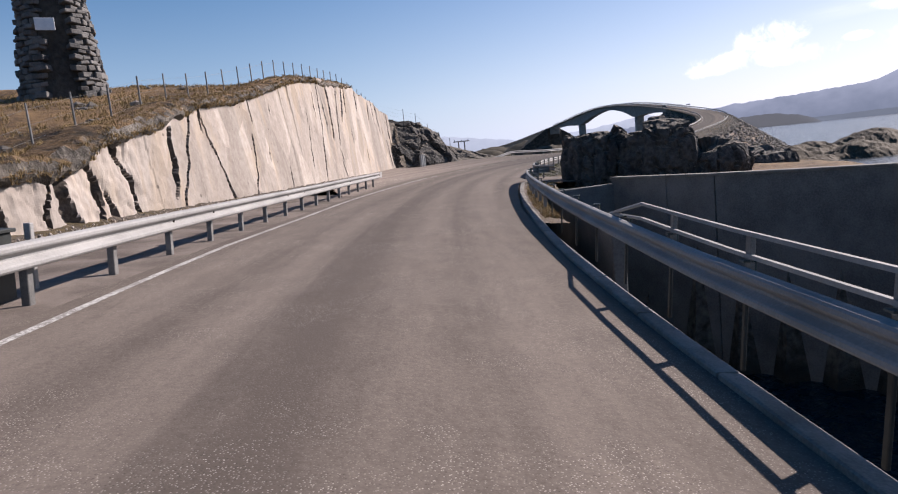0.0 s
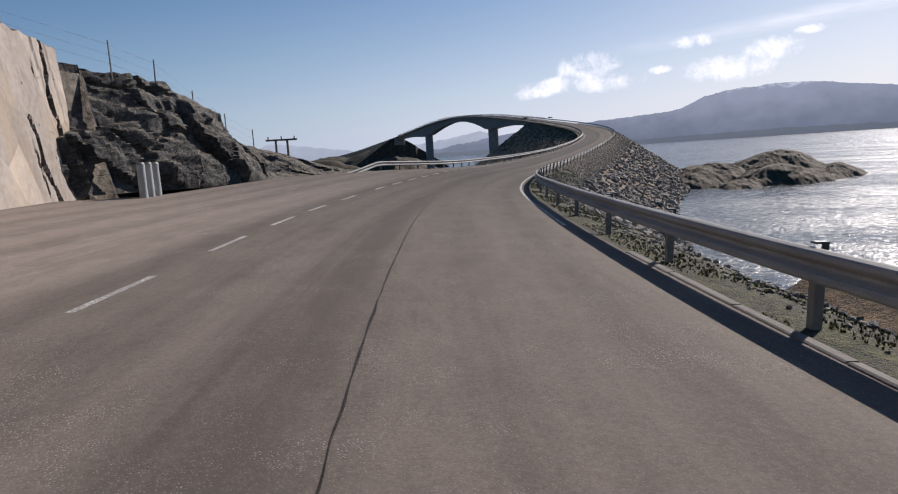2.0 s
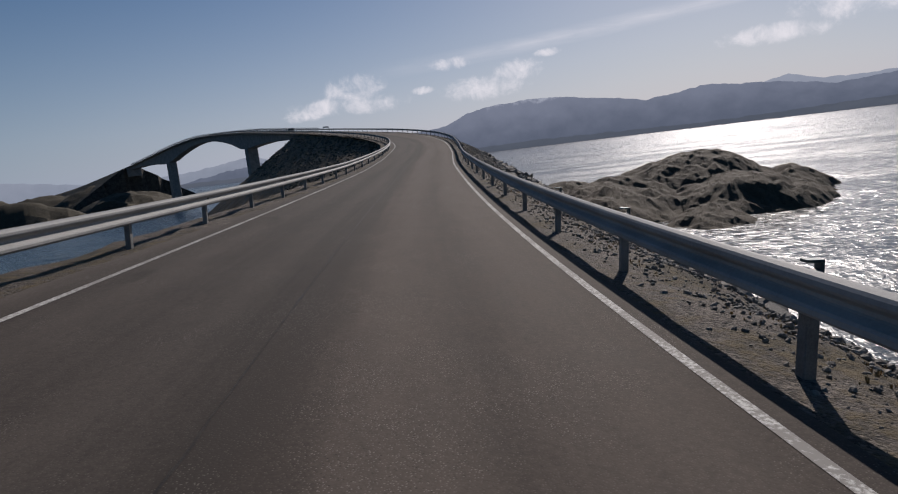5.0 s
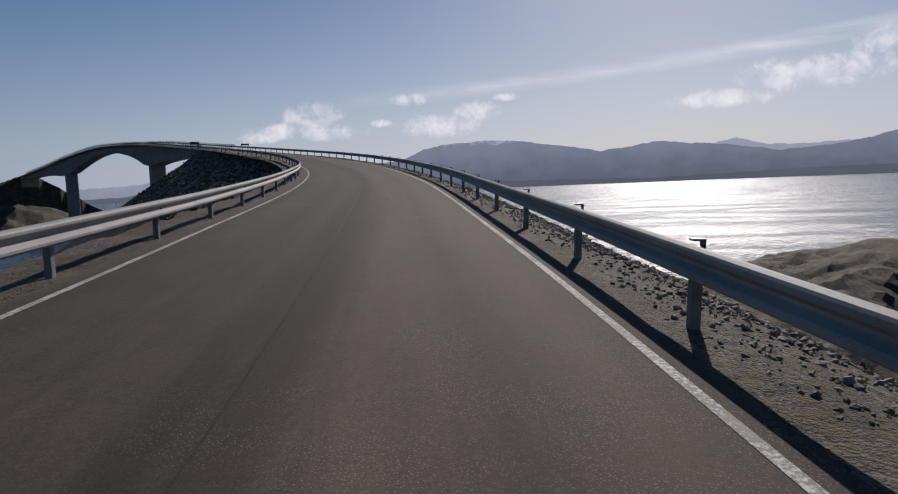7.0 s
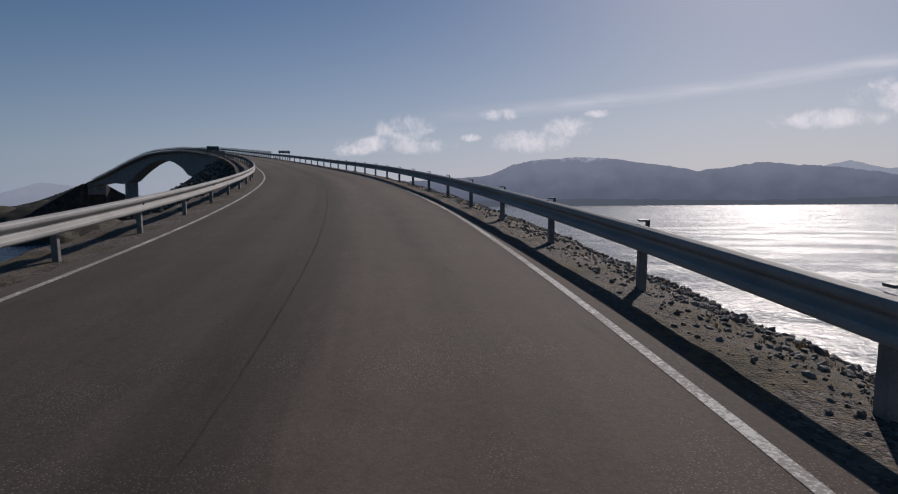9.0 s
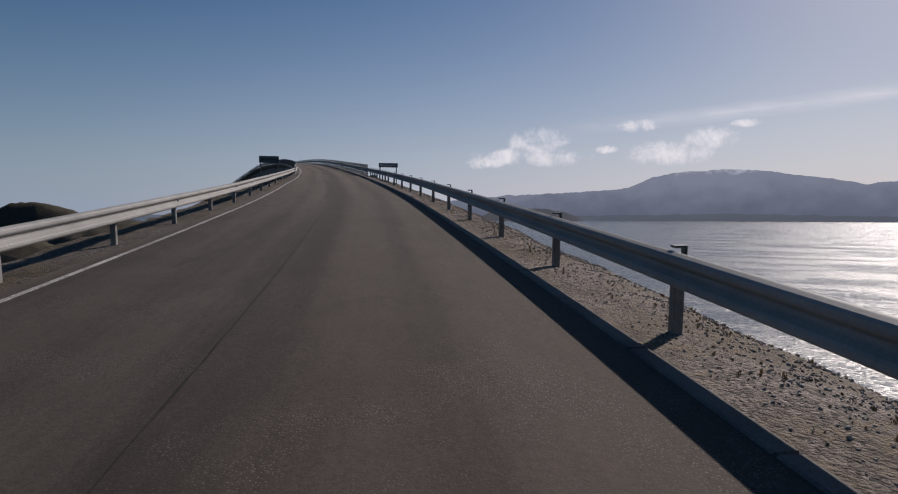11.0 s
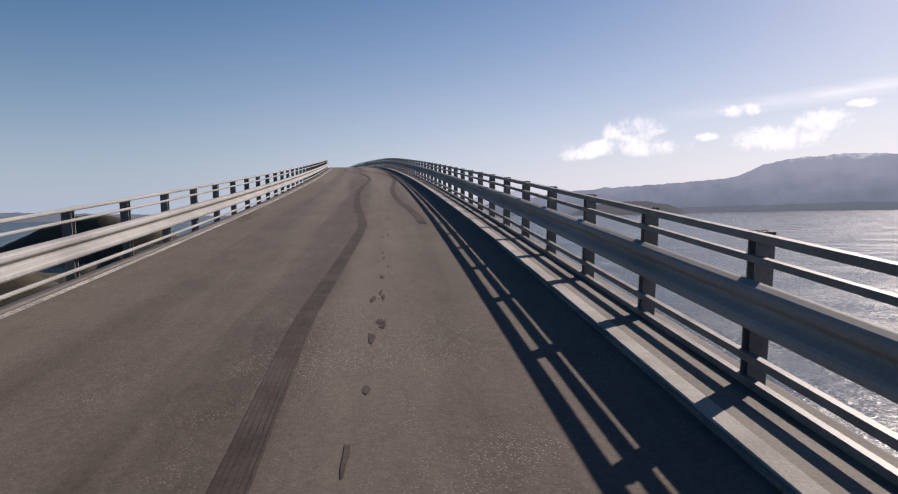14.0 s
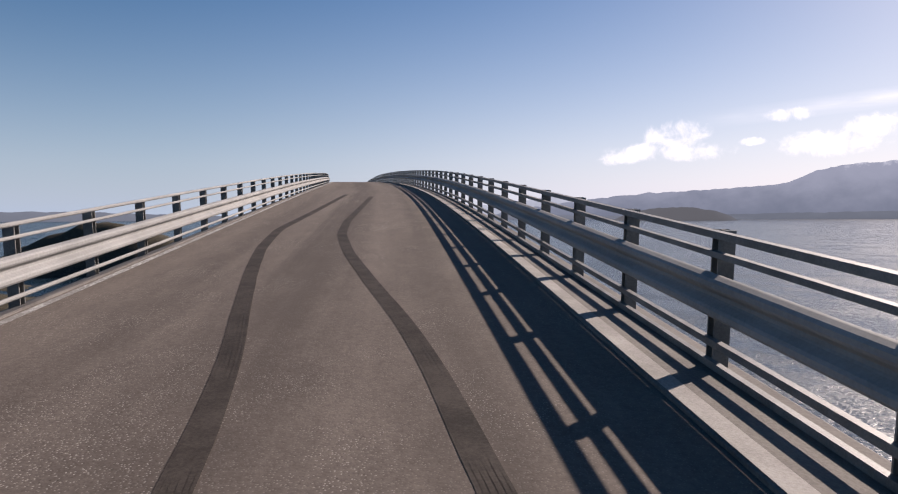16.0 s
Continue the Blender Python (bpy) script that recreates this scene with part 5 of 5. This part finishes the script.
for x, y, z in spots_f:
    lean = Vector((0.06 * noise.noise(Vector((y, 0, 0))), 0.10 * noise.noise(Vector((0, y, 0))), 0))
    bm = bmesh.new()
    tube(bm, (x, y, z - 0.4), Vector((x, y, z + 1.34)) + lean, 0.038, 0.032, 6)
    part("post", bm, POST, fence)
    tops.append(Vector((x, y, z + 1.28)) + lean)
for h in (0.12, 0.55, 0.95):
    bm = bmesh.new()
    for p, q in zip(tops, tops[1:]):
        tube(bm, p - Vector((0, 0, h)), q - Vector((0, 0, h)), 0.004, n=4)
    part("wire", bm, POST, fence)

tower = thing("stone_tower", "tapered dry-stone tower with a dark doorway on the hill", "tower")
TX, TY, TZ = -18.45, 33.0, 13.6
bm = bmesh.new()
z, row = 0.0, 0
while z < 7.4:
    hgt = rng.uniform(0.15, 0.33)
    r = 2.02 - 0.10 * z
    k = int(2 * math.pi * r / 0.55)
    for i in range(k):
        a = 2 * math.pi * (i + 0.5 * (row % 2) + rng.uniform(-0.1, 0.1)) / k
        da = (a - radians(-62) + math.pi) % (2 * math.pi) - math.pi
        if abs(da) < 0.42 and z < 6.0:
            continue
        out = r + rng.uniform(-0.10, 0.11)
        box(bm, (0.5, 2 * math.pi * r / k * rng.uniform(0.66, 1.08), hgt * rng.uniform(0.74, 1.02)),
            Matrix.Translation((TX + math.cos(a) * (out - 0.25), TY + math.sin(a) * (out - 0.25), TZ + z + hgt / 2)) @ Matrix.Rotation(a + rng.uniform(-0.2, 0.2), 4, "Z") @ Matrix.Rotation(rng.uniform(-0.16, 0.16), 4, "X") @ Matrix.Rotation(rng.uniform(-0.2, 0.2), 4, "Y"), 0.03)
    z += hgt
    row += 1
part("masonry", bm, FIELDSTONE, tower, "uneven dark grey fieldstones")
bm = bmesh.new()
tube(bm, (TX, TY, TZ - 0.5), (TX, TY, TZ + 7.3), 1.72, 1.02, 20)
part("core", bm, DARKROCK, tower)
bm = bmesh.new()
box(bm, (0.8, 0.06, 0.55), Matrix.Translation((TX + 0.55, TY - 1.75, TZ + 3.9)) @ Matrix.Rotation(radians(28), 4, "Z"), 0.01)
part("plaque", bm, LETTER, tower, "pale plaque above the doorway")


cab = thing("utility_cabinet", "dark painted steel cabinet behind the guardrail", "cabinet")
bm = bmesh.new()
box(bm, (0.7, 1.5, 0.86), stand(7.65, -4.45, 0.36), 0.015)
part("body", bm, CABINET, cab)
bm = bmesh.new()
box(bm, (0.78, 1.58, 0.05), stand(7.65, -4.45, 0.815), 0.01)
part("lid", bm, CABINET, cab)
stake = thing("marker_stake", "pale square marker stake behind the guardrail", "stake")
bm = bmesh.new()
box(bm, (0.09, 0.09, 1.0), stand(8.9, -4.2, 0.36), 0.01)
part("shaft", bm, GALV, stake)

# turf that hangs over the edge of the cut
verts, faces = [], []
ty = np.arange(2.0, 58.0, 0.14)
for y in ty:
    x, top = cut_line(y)
    x -= 0.10 * (top - 8.3)
    thick = float(np.interp(y, [2, 18, 30, 38, 46, 48, 54, 58], [0.34, 0.30, 0.16, 0.10, 0.08, 0.45, 0.35, 0.04]))
    hang = thick * (0.35 + 1.5 * max(0.0, 0.45 + noise.fractal(Vector((y * 0.55, 3.0, 0)), 0.8, 2.1, 4)))
    for k, (dx, dz) in enumerate(((0.06, -1.0), (0.16, -0.72), (0.22, -0.42), (0.18, -0.12), (0.02, 0.14), (-0.30, 0.26), (-0.75, 0.30), (-1.3, 0.26), (-2.1, 0.16), (-3.2, -0.2))):
        lump = noise.fractal(Vector((y * 1.3, k * 0.55, 6.0)), 0.9, 2.1, 4)
        verts.append((x + dx * (1 if k > 4 else 1.2) + 0.16 * lump, y + 0.10 * lump, top + (hang * dz if dz < 0 and k < 4 else dz) + 0.16 * lump))
for i in range(len(ty) - 1):
    for k in range(9):
        a = i * 10 + k
        faces.append((a, a + 1, a + 11, a + 10))
verts_turf = list(verts)
tagged(raw("turf", verts, faces, HEATH), "brown peaty turf hanging over the rock edge", "turf", kind="structure")

# ---- marks on the asphalt ----
def mark(name, pts, width, mat, label, h=0.0035, fade=4, gap=0.4, jag=0.5):
    """A narrow band through (s, d) points on the road."""
    ss = np.arange(pts[0][0], pts[-1][0], gap)
    verts, faces = [], []
    cs = [p[0] for p in pts]
    dd = np.interp(ss, cs, [p[1] for p in pts])
    for _ in range(3):
        dd[1:-1] = dd[1:-1] * 0.5 + (dd[:-2] + dd[2:]) * 0.25
    for i, (s, d) in enumerate(zip(ss, dd)):
        wv = width * (1.25 - jag + jag * abs(noise.noise(Vector((s * 0.8, width * 10, 0)))) * (1 + jag))
        wv *= min(1, (i + 1) / fade, (len(ss) - i) / fade)
        jit = 0.5 * jag * width * noise.noise(Vector((s * 1.9, 7, 0)))
        verts += [spot(s, d + jit - wv / 2, h), spot(s, d + jit + wv / 2, h)]
        if i:
            a = 2 * i
            faces.append((a - 2, a - 1, a + 1, a))
    return tagged(raw(name, verts, faces, mat), label, "road mark", kind="structure")


mark("seam", [(36, 0.40), (45, 0.46), (58, 0.45), (66, 0.34), (73.7, 0.19), (77.2, 0.09), (82, 0.02), (90, -0.25), (99, -0.45), (122, -0.30), (150, -0.26), (178, -0.23), (184, -0.30), (193, -0.39), (208, -0.42), (218, -0.34), (226, -0.24), (234, -0.26), (241, -0.29), (256, -0.36)],
     0.027, SEAM, "dark bitumen seam along the middle of the road", gap=0.09, jag=0.9)
mark("seam", [(255, -0.355), (270, -0.42), (301, -0.45), (318, -0.15), (330, -0.08)], 0.016, SEAM, "hair-thin bitumen seam before the bridge", gap=0.09, jag=0.9)
for pts, wide in (([(214.2, -0.10), (214.6, -0.18), (215.0, -0.08), (215.5, -0.05), (216.1, -0.13), (216.7, -0.16), (217.4, -0.09)], 0.05), ([(214.3, 0.02), (214.9, -0.02), (216.0, -0.01), (217.1, 0.02)], 0.035)):
    mark("tar_stain", pts, wide, STAIN, "dark dried stain on the asphalt", h=0.0025, gap=0.12, jag=1.1)

# dried drips in a broken trail between the tyre marks
rng_drip = random.Random(31)
verts, faces = [], []
for k in range(46):
    s_ = rng_drip.uniform(344, 368) if k > 8 else rng_drip.uniform(338, 345)
    d_ = float(np.interp(s_, [338, 346, 355, 359, 368], [0.86, 0.80, 0.86, 0.96, 1.0])) + rng_drip.gauss(0, 0.05)
    base, n_ = len(verts), 9
    long, wide = rng_drip.uniform(0.06, 0.24), rng_drip.uniform(0.012, 0.035)
    for i in range(n_):
        a = 2 * math.pi * i / n_
        k_ = rng_drip.uniform(0.6, 1.2)
        verts.append(spot(s_ + long * k_ * math.cos(a), d_ + wide * k_ * math.sin(a), 0.0045))
    faces.append(tuple(range(base, base + n_)))
tagged(raw("tar_stain", verts, faces, STAIN), "broken trail of dark dried drips on the asphalt", "road mark", kind="stuff")
for pts in ([(333.5, 0.30), (338, 0.30), (342, 0.18), (345, 0.10), (353, 0.35), (354.4, 0.31), (357.6, 0.09), (360.4, -0.04), (364, -0.12), (367.3, -0.14), (368.6, -0.11), (371.2, 0.01), (375.3, 0.23), (379.5, 0.35), (382.7, 0.26), (385, 0.14), (387, 0.02), (389.4, -0.16), (391, -0.36), (392.6, -0.64), (395, -1.03), (397.5, -1.36), (400.4, -1.53), (404.4, -1.32), (408.4, -1.14), (416, -0.8)],
            [(353.5, 1.68), (355.3, 1.66), (357.8, 1.54), (359.7, 1.37), (363.6, 1.25), (367.3, 1.26), (370.5, 1.40), (376.9, 1.76), (383.2, 1.75), (385.9, 1.65), (388.3, 1.48), (390.7, 1.24), (392.2, 1.02), (394.1, 0.66), (396.8, 0.20), (399.5, -0.11), (402.2, -0.16), (408, 0.06), (414, 0.3)]):
    # worn thin on the lower stretch, black and fresh beyond it
    split = 384.0
    middle = float(np.interp(split, [p_[0] for p_ in pts], [p_[1] for p_ in pts]))
    lower = [p_ for p_ in pts if p_[0] < split] + [(split + 0.3, middle)]
    upper = [(split, middle)] + [p_ for p_ in pts if p_[0] > split]
    for run, mat, label in ((lower, RUBBER_THIN, "worn curved tyre mark on the bridge asphalt"), (upper, RUBBER, "dark curved tyre mark on the bridge asphalt")):
        for k, (off, wide) in enumerate(((-0.080, 0.026), (-0.046, 0.030), (-0.010, 0.034), (0.028, 0.032), (0.064, 0.028), (0.092, 0.020))):
            mark("tyre_mark", [(s_, d_ + off) for s_, d_ in run], wide * 1.1, mat, label, h=0.0035 + 0.0002 * k, fade=4, gap=0.3, jag=0.35)
    mark("tyre_stain", pts, 0.16, STAIN, "faint rubber film under the tyre mark", h=0.002, fade=30, gap=0.3, jag=0.2)
sweep("kerb_face", [(2.80, 0.040), (2.97, 0.030)], frames_between(S_BRIDGE + 2, S_END, 1.5), PALE_KERB, bridge, "pale strip along the deck kerb", closed=False)
verts, faces = [], []
for i in range(33):
    d = -2.85 + 5.6 * i / 32
    s = 332.75 + (d + 2.85) * 0.15 + 0.18 * noise.noise(Vector((d * 1.3, 0, 0)))
    verts += [spot(s - 0.035, d, 0.006), spot(s + 0.035, d, 0.006)]
    if i:
        faces.append((2 * i - 2, 2 * i, 2 * i + 1, 2 * i - 1))
tagged(raw("joint", verts, faces, SEAM), "dark cracked joint across the road at the bridge", "road joint", kind="structure")

# ---- stones of the embankment ----
def stone_meshes(n, seed):
    rg = random.Random(seed)
    out = []
    for k in range(n):
        bm = bmesh.new()
        bmesh.ops.create_icosphere(bm, subdivisions=1, radius=1.0)
        ax = [rg.uniform(0.7, 1.35), rg.uniform(0.6, 1.0), rg.uniform(0.35, 0.75)]
        for v in bm.verts:
            f = rg.uniform(0.72, 1.2)
            v.co = Vector((v.co.x * ax[0] * f, v.co.y * ax[1] * f, v.co.z * ax[2] * f))
        me = bpy.data.meshes.new("stone")
        bm.to_mesh(me)
        bm.free()
        me.materials.append(STONE)
        out.append(me)
    return out


KINDS = stone_meshes(14, 3)
KIND_V = [np.array([tuple(v.co) for v in m.vertices]) for m in KINDS]
KIND_F = [np.array([tuple(p.vertices) for p in m.polygons]) for m in KINDS]
rg = random.Random(17)


def toss(s0, s1, d0, d1, count, lo, hi):
    """Places for stones on the slope: matrices of size, turn and place."""
    pts = []
    for _ in range(count):
        s, t = rg.uniform(s0, s1), rg.random() ** 0.9
        d = d0 + (d1 - d0) * t
        p = spot(s, d, 0)
        pts.append((p.x, p.y, s, d))
    a = np.array(pts)
    zz = height(a[:, 0], a[:, 1])
    out = []
    for (x, y, s, d), z in zip(pts, zz):
        if z < -0.7:
            continue
        r = lo + (hi - lo) * rg.random() ** 2.2
        m = Matrix.Translation((x, y, z + r * 0.12)) @ Euler((rg.uniform(-0.6, 0.6), rg.uniform(-0.6, 0.6), rg.uniform(0, 6.3))).to_matrix().to_4x4() @ Matrix.Diagonal((r, r, r, 1))
        out.append(m)
    return out


def heap(name, mats, label, mat=None):
    vs, fs, base = [], [], 0
    for m in mats:
        k = rg.randrange(len(KINDS))
        mm = np.array(m)
        vs.append(KIND_V[k] @ mm[:3, :3].T + mm[:3, 3])
        fs.append(KIND_F[k] + base)
        base += len(KIND_V[k])
    ob = raw(name, np.concatenate(vs), [tuple(int(i) for i in f) for f in np.concatenate(fs)], mat or STONE)
    return tagged(ob, label, "stones", kind="stuff")


heap("riprap", toss(64, S_BRIDGE, 6.3, 22, 10500, 0.16, 0.60), "grey angular riprap stones on the sea slope")
heap("riprap", toss(112, S_BRIDGE, -4.9, -19, 4200, 0.15, 0.45), "riprap stones on the sound's slope, coloured dark for shade", SHADY_STONE)


def strew(s0, s1, x0, x1, count, lo, hi, p=1.7):
    """Small stones on the shoulder, thicker outwards."""
    out = []
    for _ in range(count):
        s_, x = rg.uniform(s0, s1), x0 + (x1 - x0) * rg.random() ** 0.7
        r = lo + (hi - lo) * rg.random() ** p * (0.35 + 0.65 * (x - x0) / (x1 - x0))
        q = verge_spot(s_, x, r * 0.18)
        out.append(Matrix.Translation(q) @ Euler((rg.uniform(-0.7, 0.7), rg.uniform(-0.7, 0.7), rg.uniform(0, 6.3))).to_matrix().to_4x4() @ Matrix.Diagonal((r, r, r, 1)))
    return out


heap("shingle", strew(118, 262, 0.62, 4.3, 42000, 0.014, 0.11, 2.4), "loose grey stones on the shoulder above the sea")
heap("shingle", strew(43, 118, 0.9, 4.3, 12000, 0.014, 0.14, 2.2), "loose grey stones on the shoulder above the sea")
heap("shingle", strew(262, S_BRIDGE - 2, 0.45, 4.3, 44000, 0.009, 0.045, 2.0), "loose pale gravel stones on the shoulder", PALE_STONE)
heap("shingle", toss(118, S_BRIDGE - 2, -3.9, -5.6, 5200, 0.02, 0.12), "small grey stones beside the asphalt")
verts, faces = [], []
by = np.arange(-16, 78.01, 0.4)
for y in by:
    x = cut_line(min(y, 77))[0]
    for k in range(7):
        q = k / 6
        verts.append((x - 0.35 + 1.5 * q, y, 9.02 - 0.42 * q ** 0.7 + 0.07 * noise.fractal(Vector((x * 3 + q * 4, y * 1.6, 0)), 0.9, 2.0, 3)))
for i in range(len(by) - 1):
    for k in range(6):
        a = i * 7 + k
        faces.append((a, a + 1, a + 8, a + 7))
tagged(raw("rubble_bank", verts, faces, VERGE), "low bank of rock debris below the cut", "bank", kind="structure")
foot_m = []
for _ in range(1500):
    y = rg.uniform(0, 79)
    x = cut_line(min(y, 77))[0] + abs(rg.gauss(0.25, 0.35))
    r = rg.uniform(0.03, 0.09) * (0.6 if y < 42 else 1.3)
    foot_m.append(Matrix.Translation((x, y, 9.04 - 0.42 * min(1, max(0, (x - cut_line(min(y, 77))[0] + 0.35) / 1.5)) ** 0.7)) @ Euler((rg.random() * 3, rg.random() * 3, rg.random() * 3)).to_matrix().to_4x4() @ Matrix.Diagonal((r, r, r, 1)))
heap("rubble", foot_m, "pale broken stones at the foot of the rock cut", CUT)
for m in toss(74, 200, 6.6, 18, 300, 0.4, 0.85):
    st = shared("boulder", KINDS[rg.randrange(len(KINDS))], STONE, ground)
    st.matrix_world = m

# ---- dry grass ----
DRY = mottled("dry_grass", (0.15, 0.105, 0.045), (0.40, 0.285, 0.14), 1.5, 0.9, 0.0, 0.0, 0.01, 20.0, spec=0.2, rnd=0.6)


MOSS = mottled("short_green_grass", (0.035, 0.042, 0.013), (0.13, 0.122, 0.048), 1.5, 0.9, 0.0, 0.0, 0.01, 20.0, spec=0.2, rnd=0.6)


def tufts(name, places, label, lo, hi, blades=9, mat=None):
    """Clumps of thin bent blades at given points."""
    vs, fs = [], []
    for x, y, z in places:
        r = lo + (hi - lo) * rg.random() ** 1.5
        for _ in range(blades):
            a, out = rg.uniform(0, 6.28), rg.uniform(0.1, 0.75) * r
            wv = 0.014 * r + 0.0025
            fx, fy = math.cos(a), math.sin(a)
            bx, by = x + fx * out * 0.3, y + fy * out * 0.3
            tip = (x + fx * out * 1.4, y + fy * out * 1.4, z + r * rg.uniform(0.45, 1.0))
            mid = ((bx * 0.55 + tip[0] * 0.45), (by * 0.55 + tip[1] * 0.45), z + (tip[2] - z) * 0.62)
            n0 = len(vs)
            vs += [(bx - fy * wv, by + fx * wv, z - 0.03), (bx + fy * wv, by - fx * wv, z - 0.03), (mid[0] + fy * wv, mid[1] - fx * wv, mid[2]), (mid[0] - fy * wv, mid[1] + fx * wv, mid[2]), tip]
            fs += [(n0, n0 + 1, n0 + 2, n0 + 3), (n0 + 3, n0 + 2, n0 + 4)]
    return tagged(raw(name, vs, fs, mat or DRY), label, "grass", kind="stuff")


def shoulder_spots(s0, s1, x0, x1, count):
    out = []
    while len(out) < count:
        s_, x = rg.uniform(s0, s1), rg.uniform(x0, x1)
        if noise.noise(Vector((s_ * 0.35, x * 0.8, 4.0))) > -0.05:
            p = verge_spot(s_, x)
            out.append(tuple(p))
    return out


tufts("grass_tufts", shoulder_spots(44, 120, 0.5, 3.4, 13000), "short green and dry grass on the seaward shoulder", 0.02, 0.06, 12, MOSS)
tufts("grass_tufts", shoulder_spots(118, 262, 1.1, 3.8, 3500), "sparse dry grass tufts among the shoulder stones", 0.02, 0.07, 10)
strip_m = [tuple(spot(s_, line_r(s_) + 0.68 + (0.5 if s_ < 29.5 else 1.3) * rg.random(), -0.03)) for s_ in [rg.uniform(17.5, 36) for _ in range(1900)]]
tufts("grass_tufts", shoulder_spots(262, 329, 0.7, 3.6, 1500), "low dry grass tufts in the pale gravel", 0.02, 0.06, 14)
tufts("grass_tufts", strip_m, "dry brown weeds behind the guardrail", 0.03, 0.11, 10)
hill_xy = []
while len(hill_xy) < 8000:
    y = rg.uniform(2, 62)
    x = cut_line(y)[0] - 1.1 - 13 * rg.random() ** 1.3
    if noise.noise(Vector((x * 0.5, y * 0.5, 9.0))) > -0.12:
        hill_xy.append((x, y))
edge_t = []
while len(edge_t) < 5200:
    i = rg.randrange(len(ty) - 1)
    v = verts_turf[i * 10 + rg.randrange(1, 9)]
    if noise.noise(Vector((v[0] * 0.9, v[1] * 0.6, 2.0))) > -0.2:
        edge_t.append((v[0] + rg.uniform(-0.15, 0.08), v[1] + rg.uniform(-0.1, 0.1), v[2] - 0.02))
tufts("heather", edge_t, "brown heather hanging over the rock edge", 0.06, 0.2, 10)
hz = height(np.array([q[0] for q in hill_xy]), np.array([q[1] for q in hill_xy]))
tufts("heather", [(x, y, float(z)) for (x, y), z in zip(hill_xy, hz)], "brown heather and dry grass clumps on the hill", 0.08, 0.24, 10)
heap("stones_on_hill", [Matrix.Translation((x, y, float(z))) @ Matrix.Diagonal((r, r, r, 1)) for (x, y), z, r in [(q, w_, rg.uniform(0.1, 0.35)) for q, w_ in list(zip(hill_xy, hz))[::40]]], "grey stones lying in the heather")
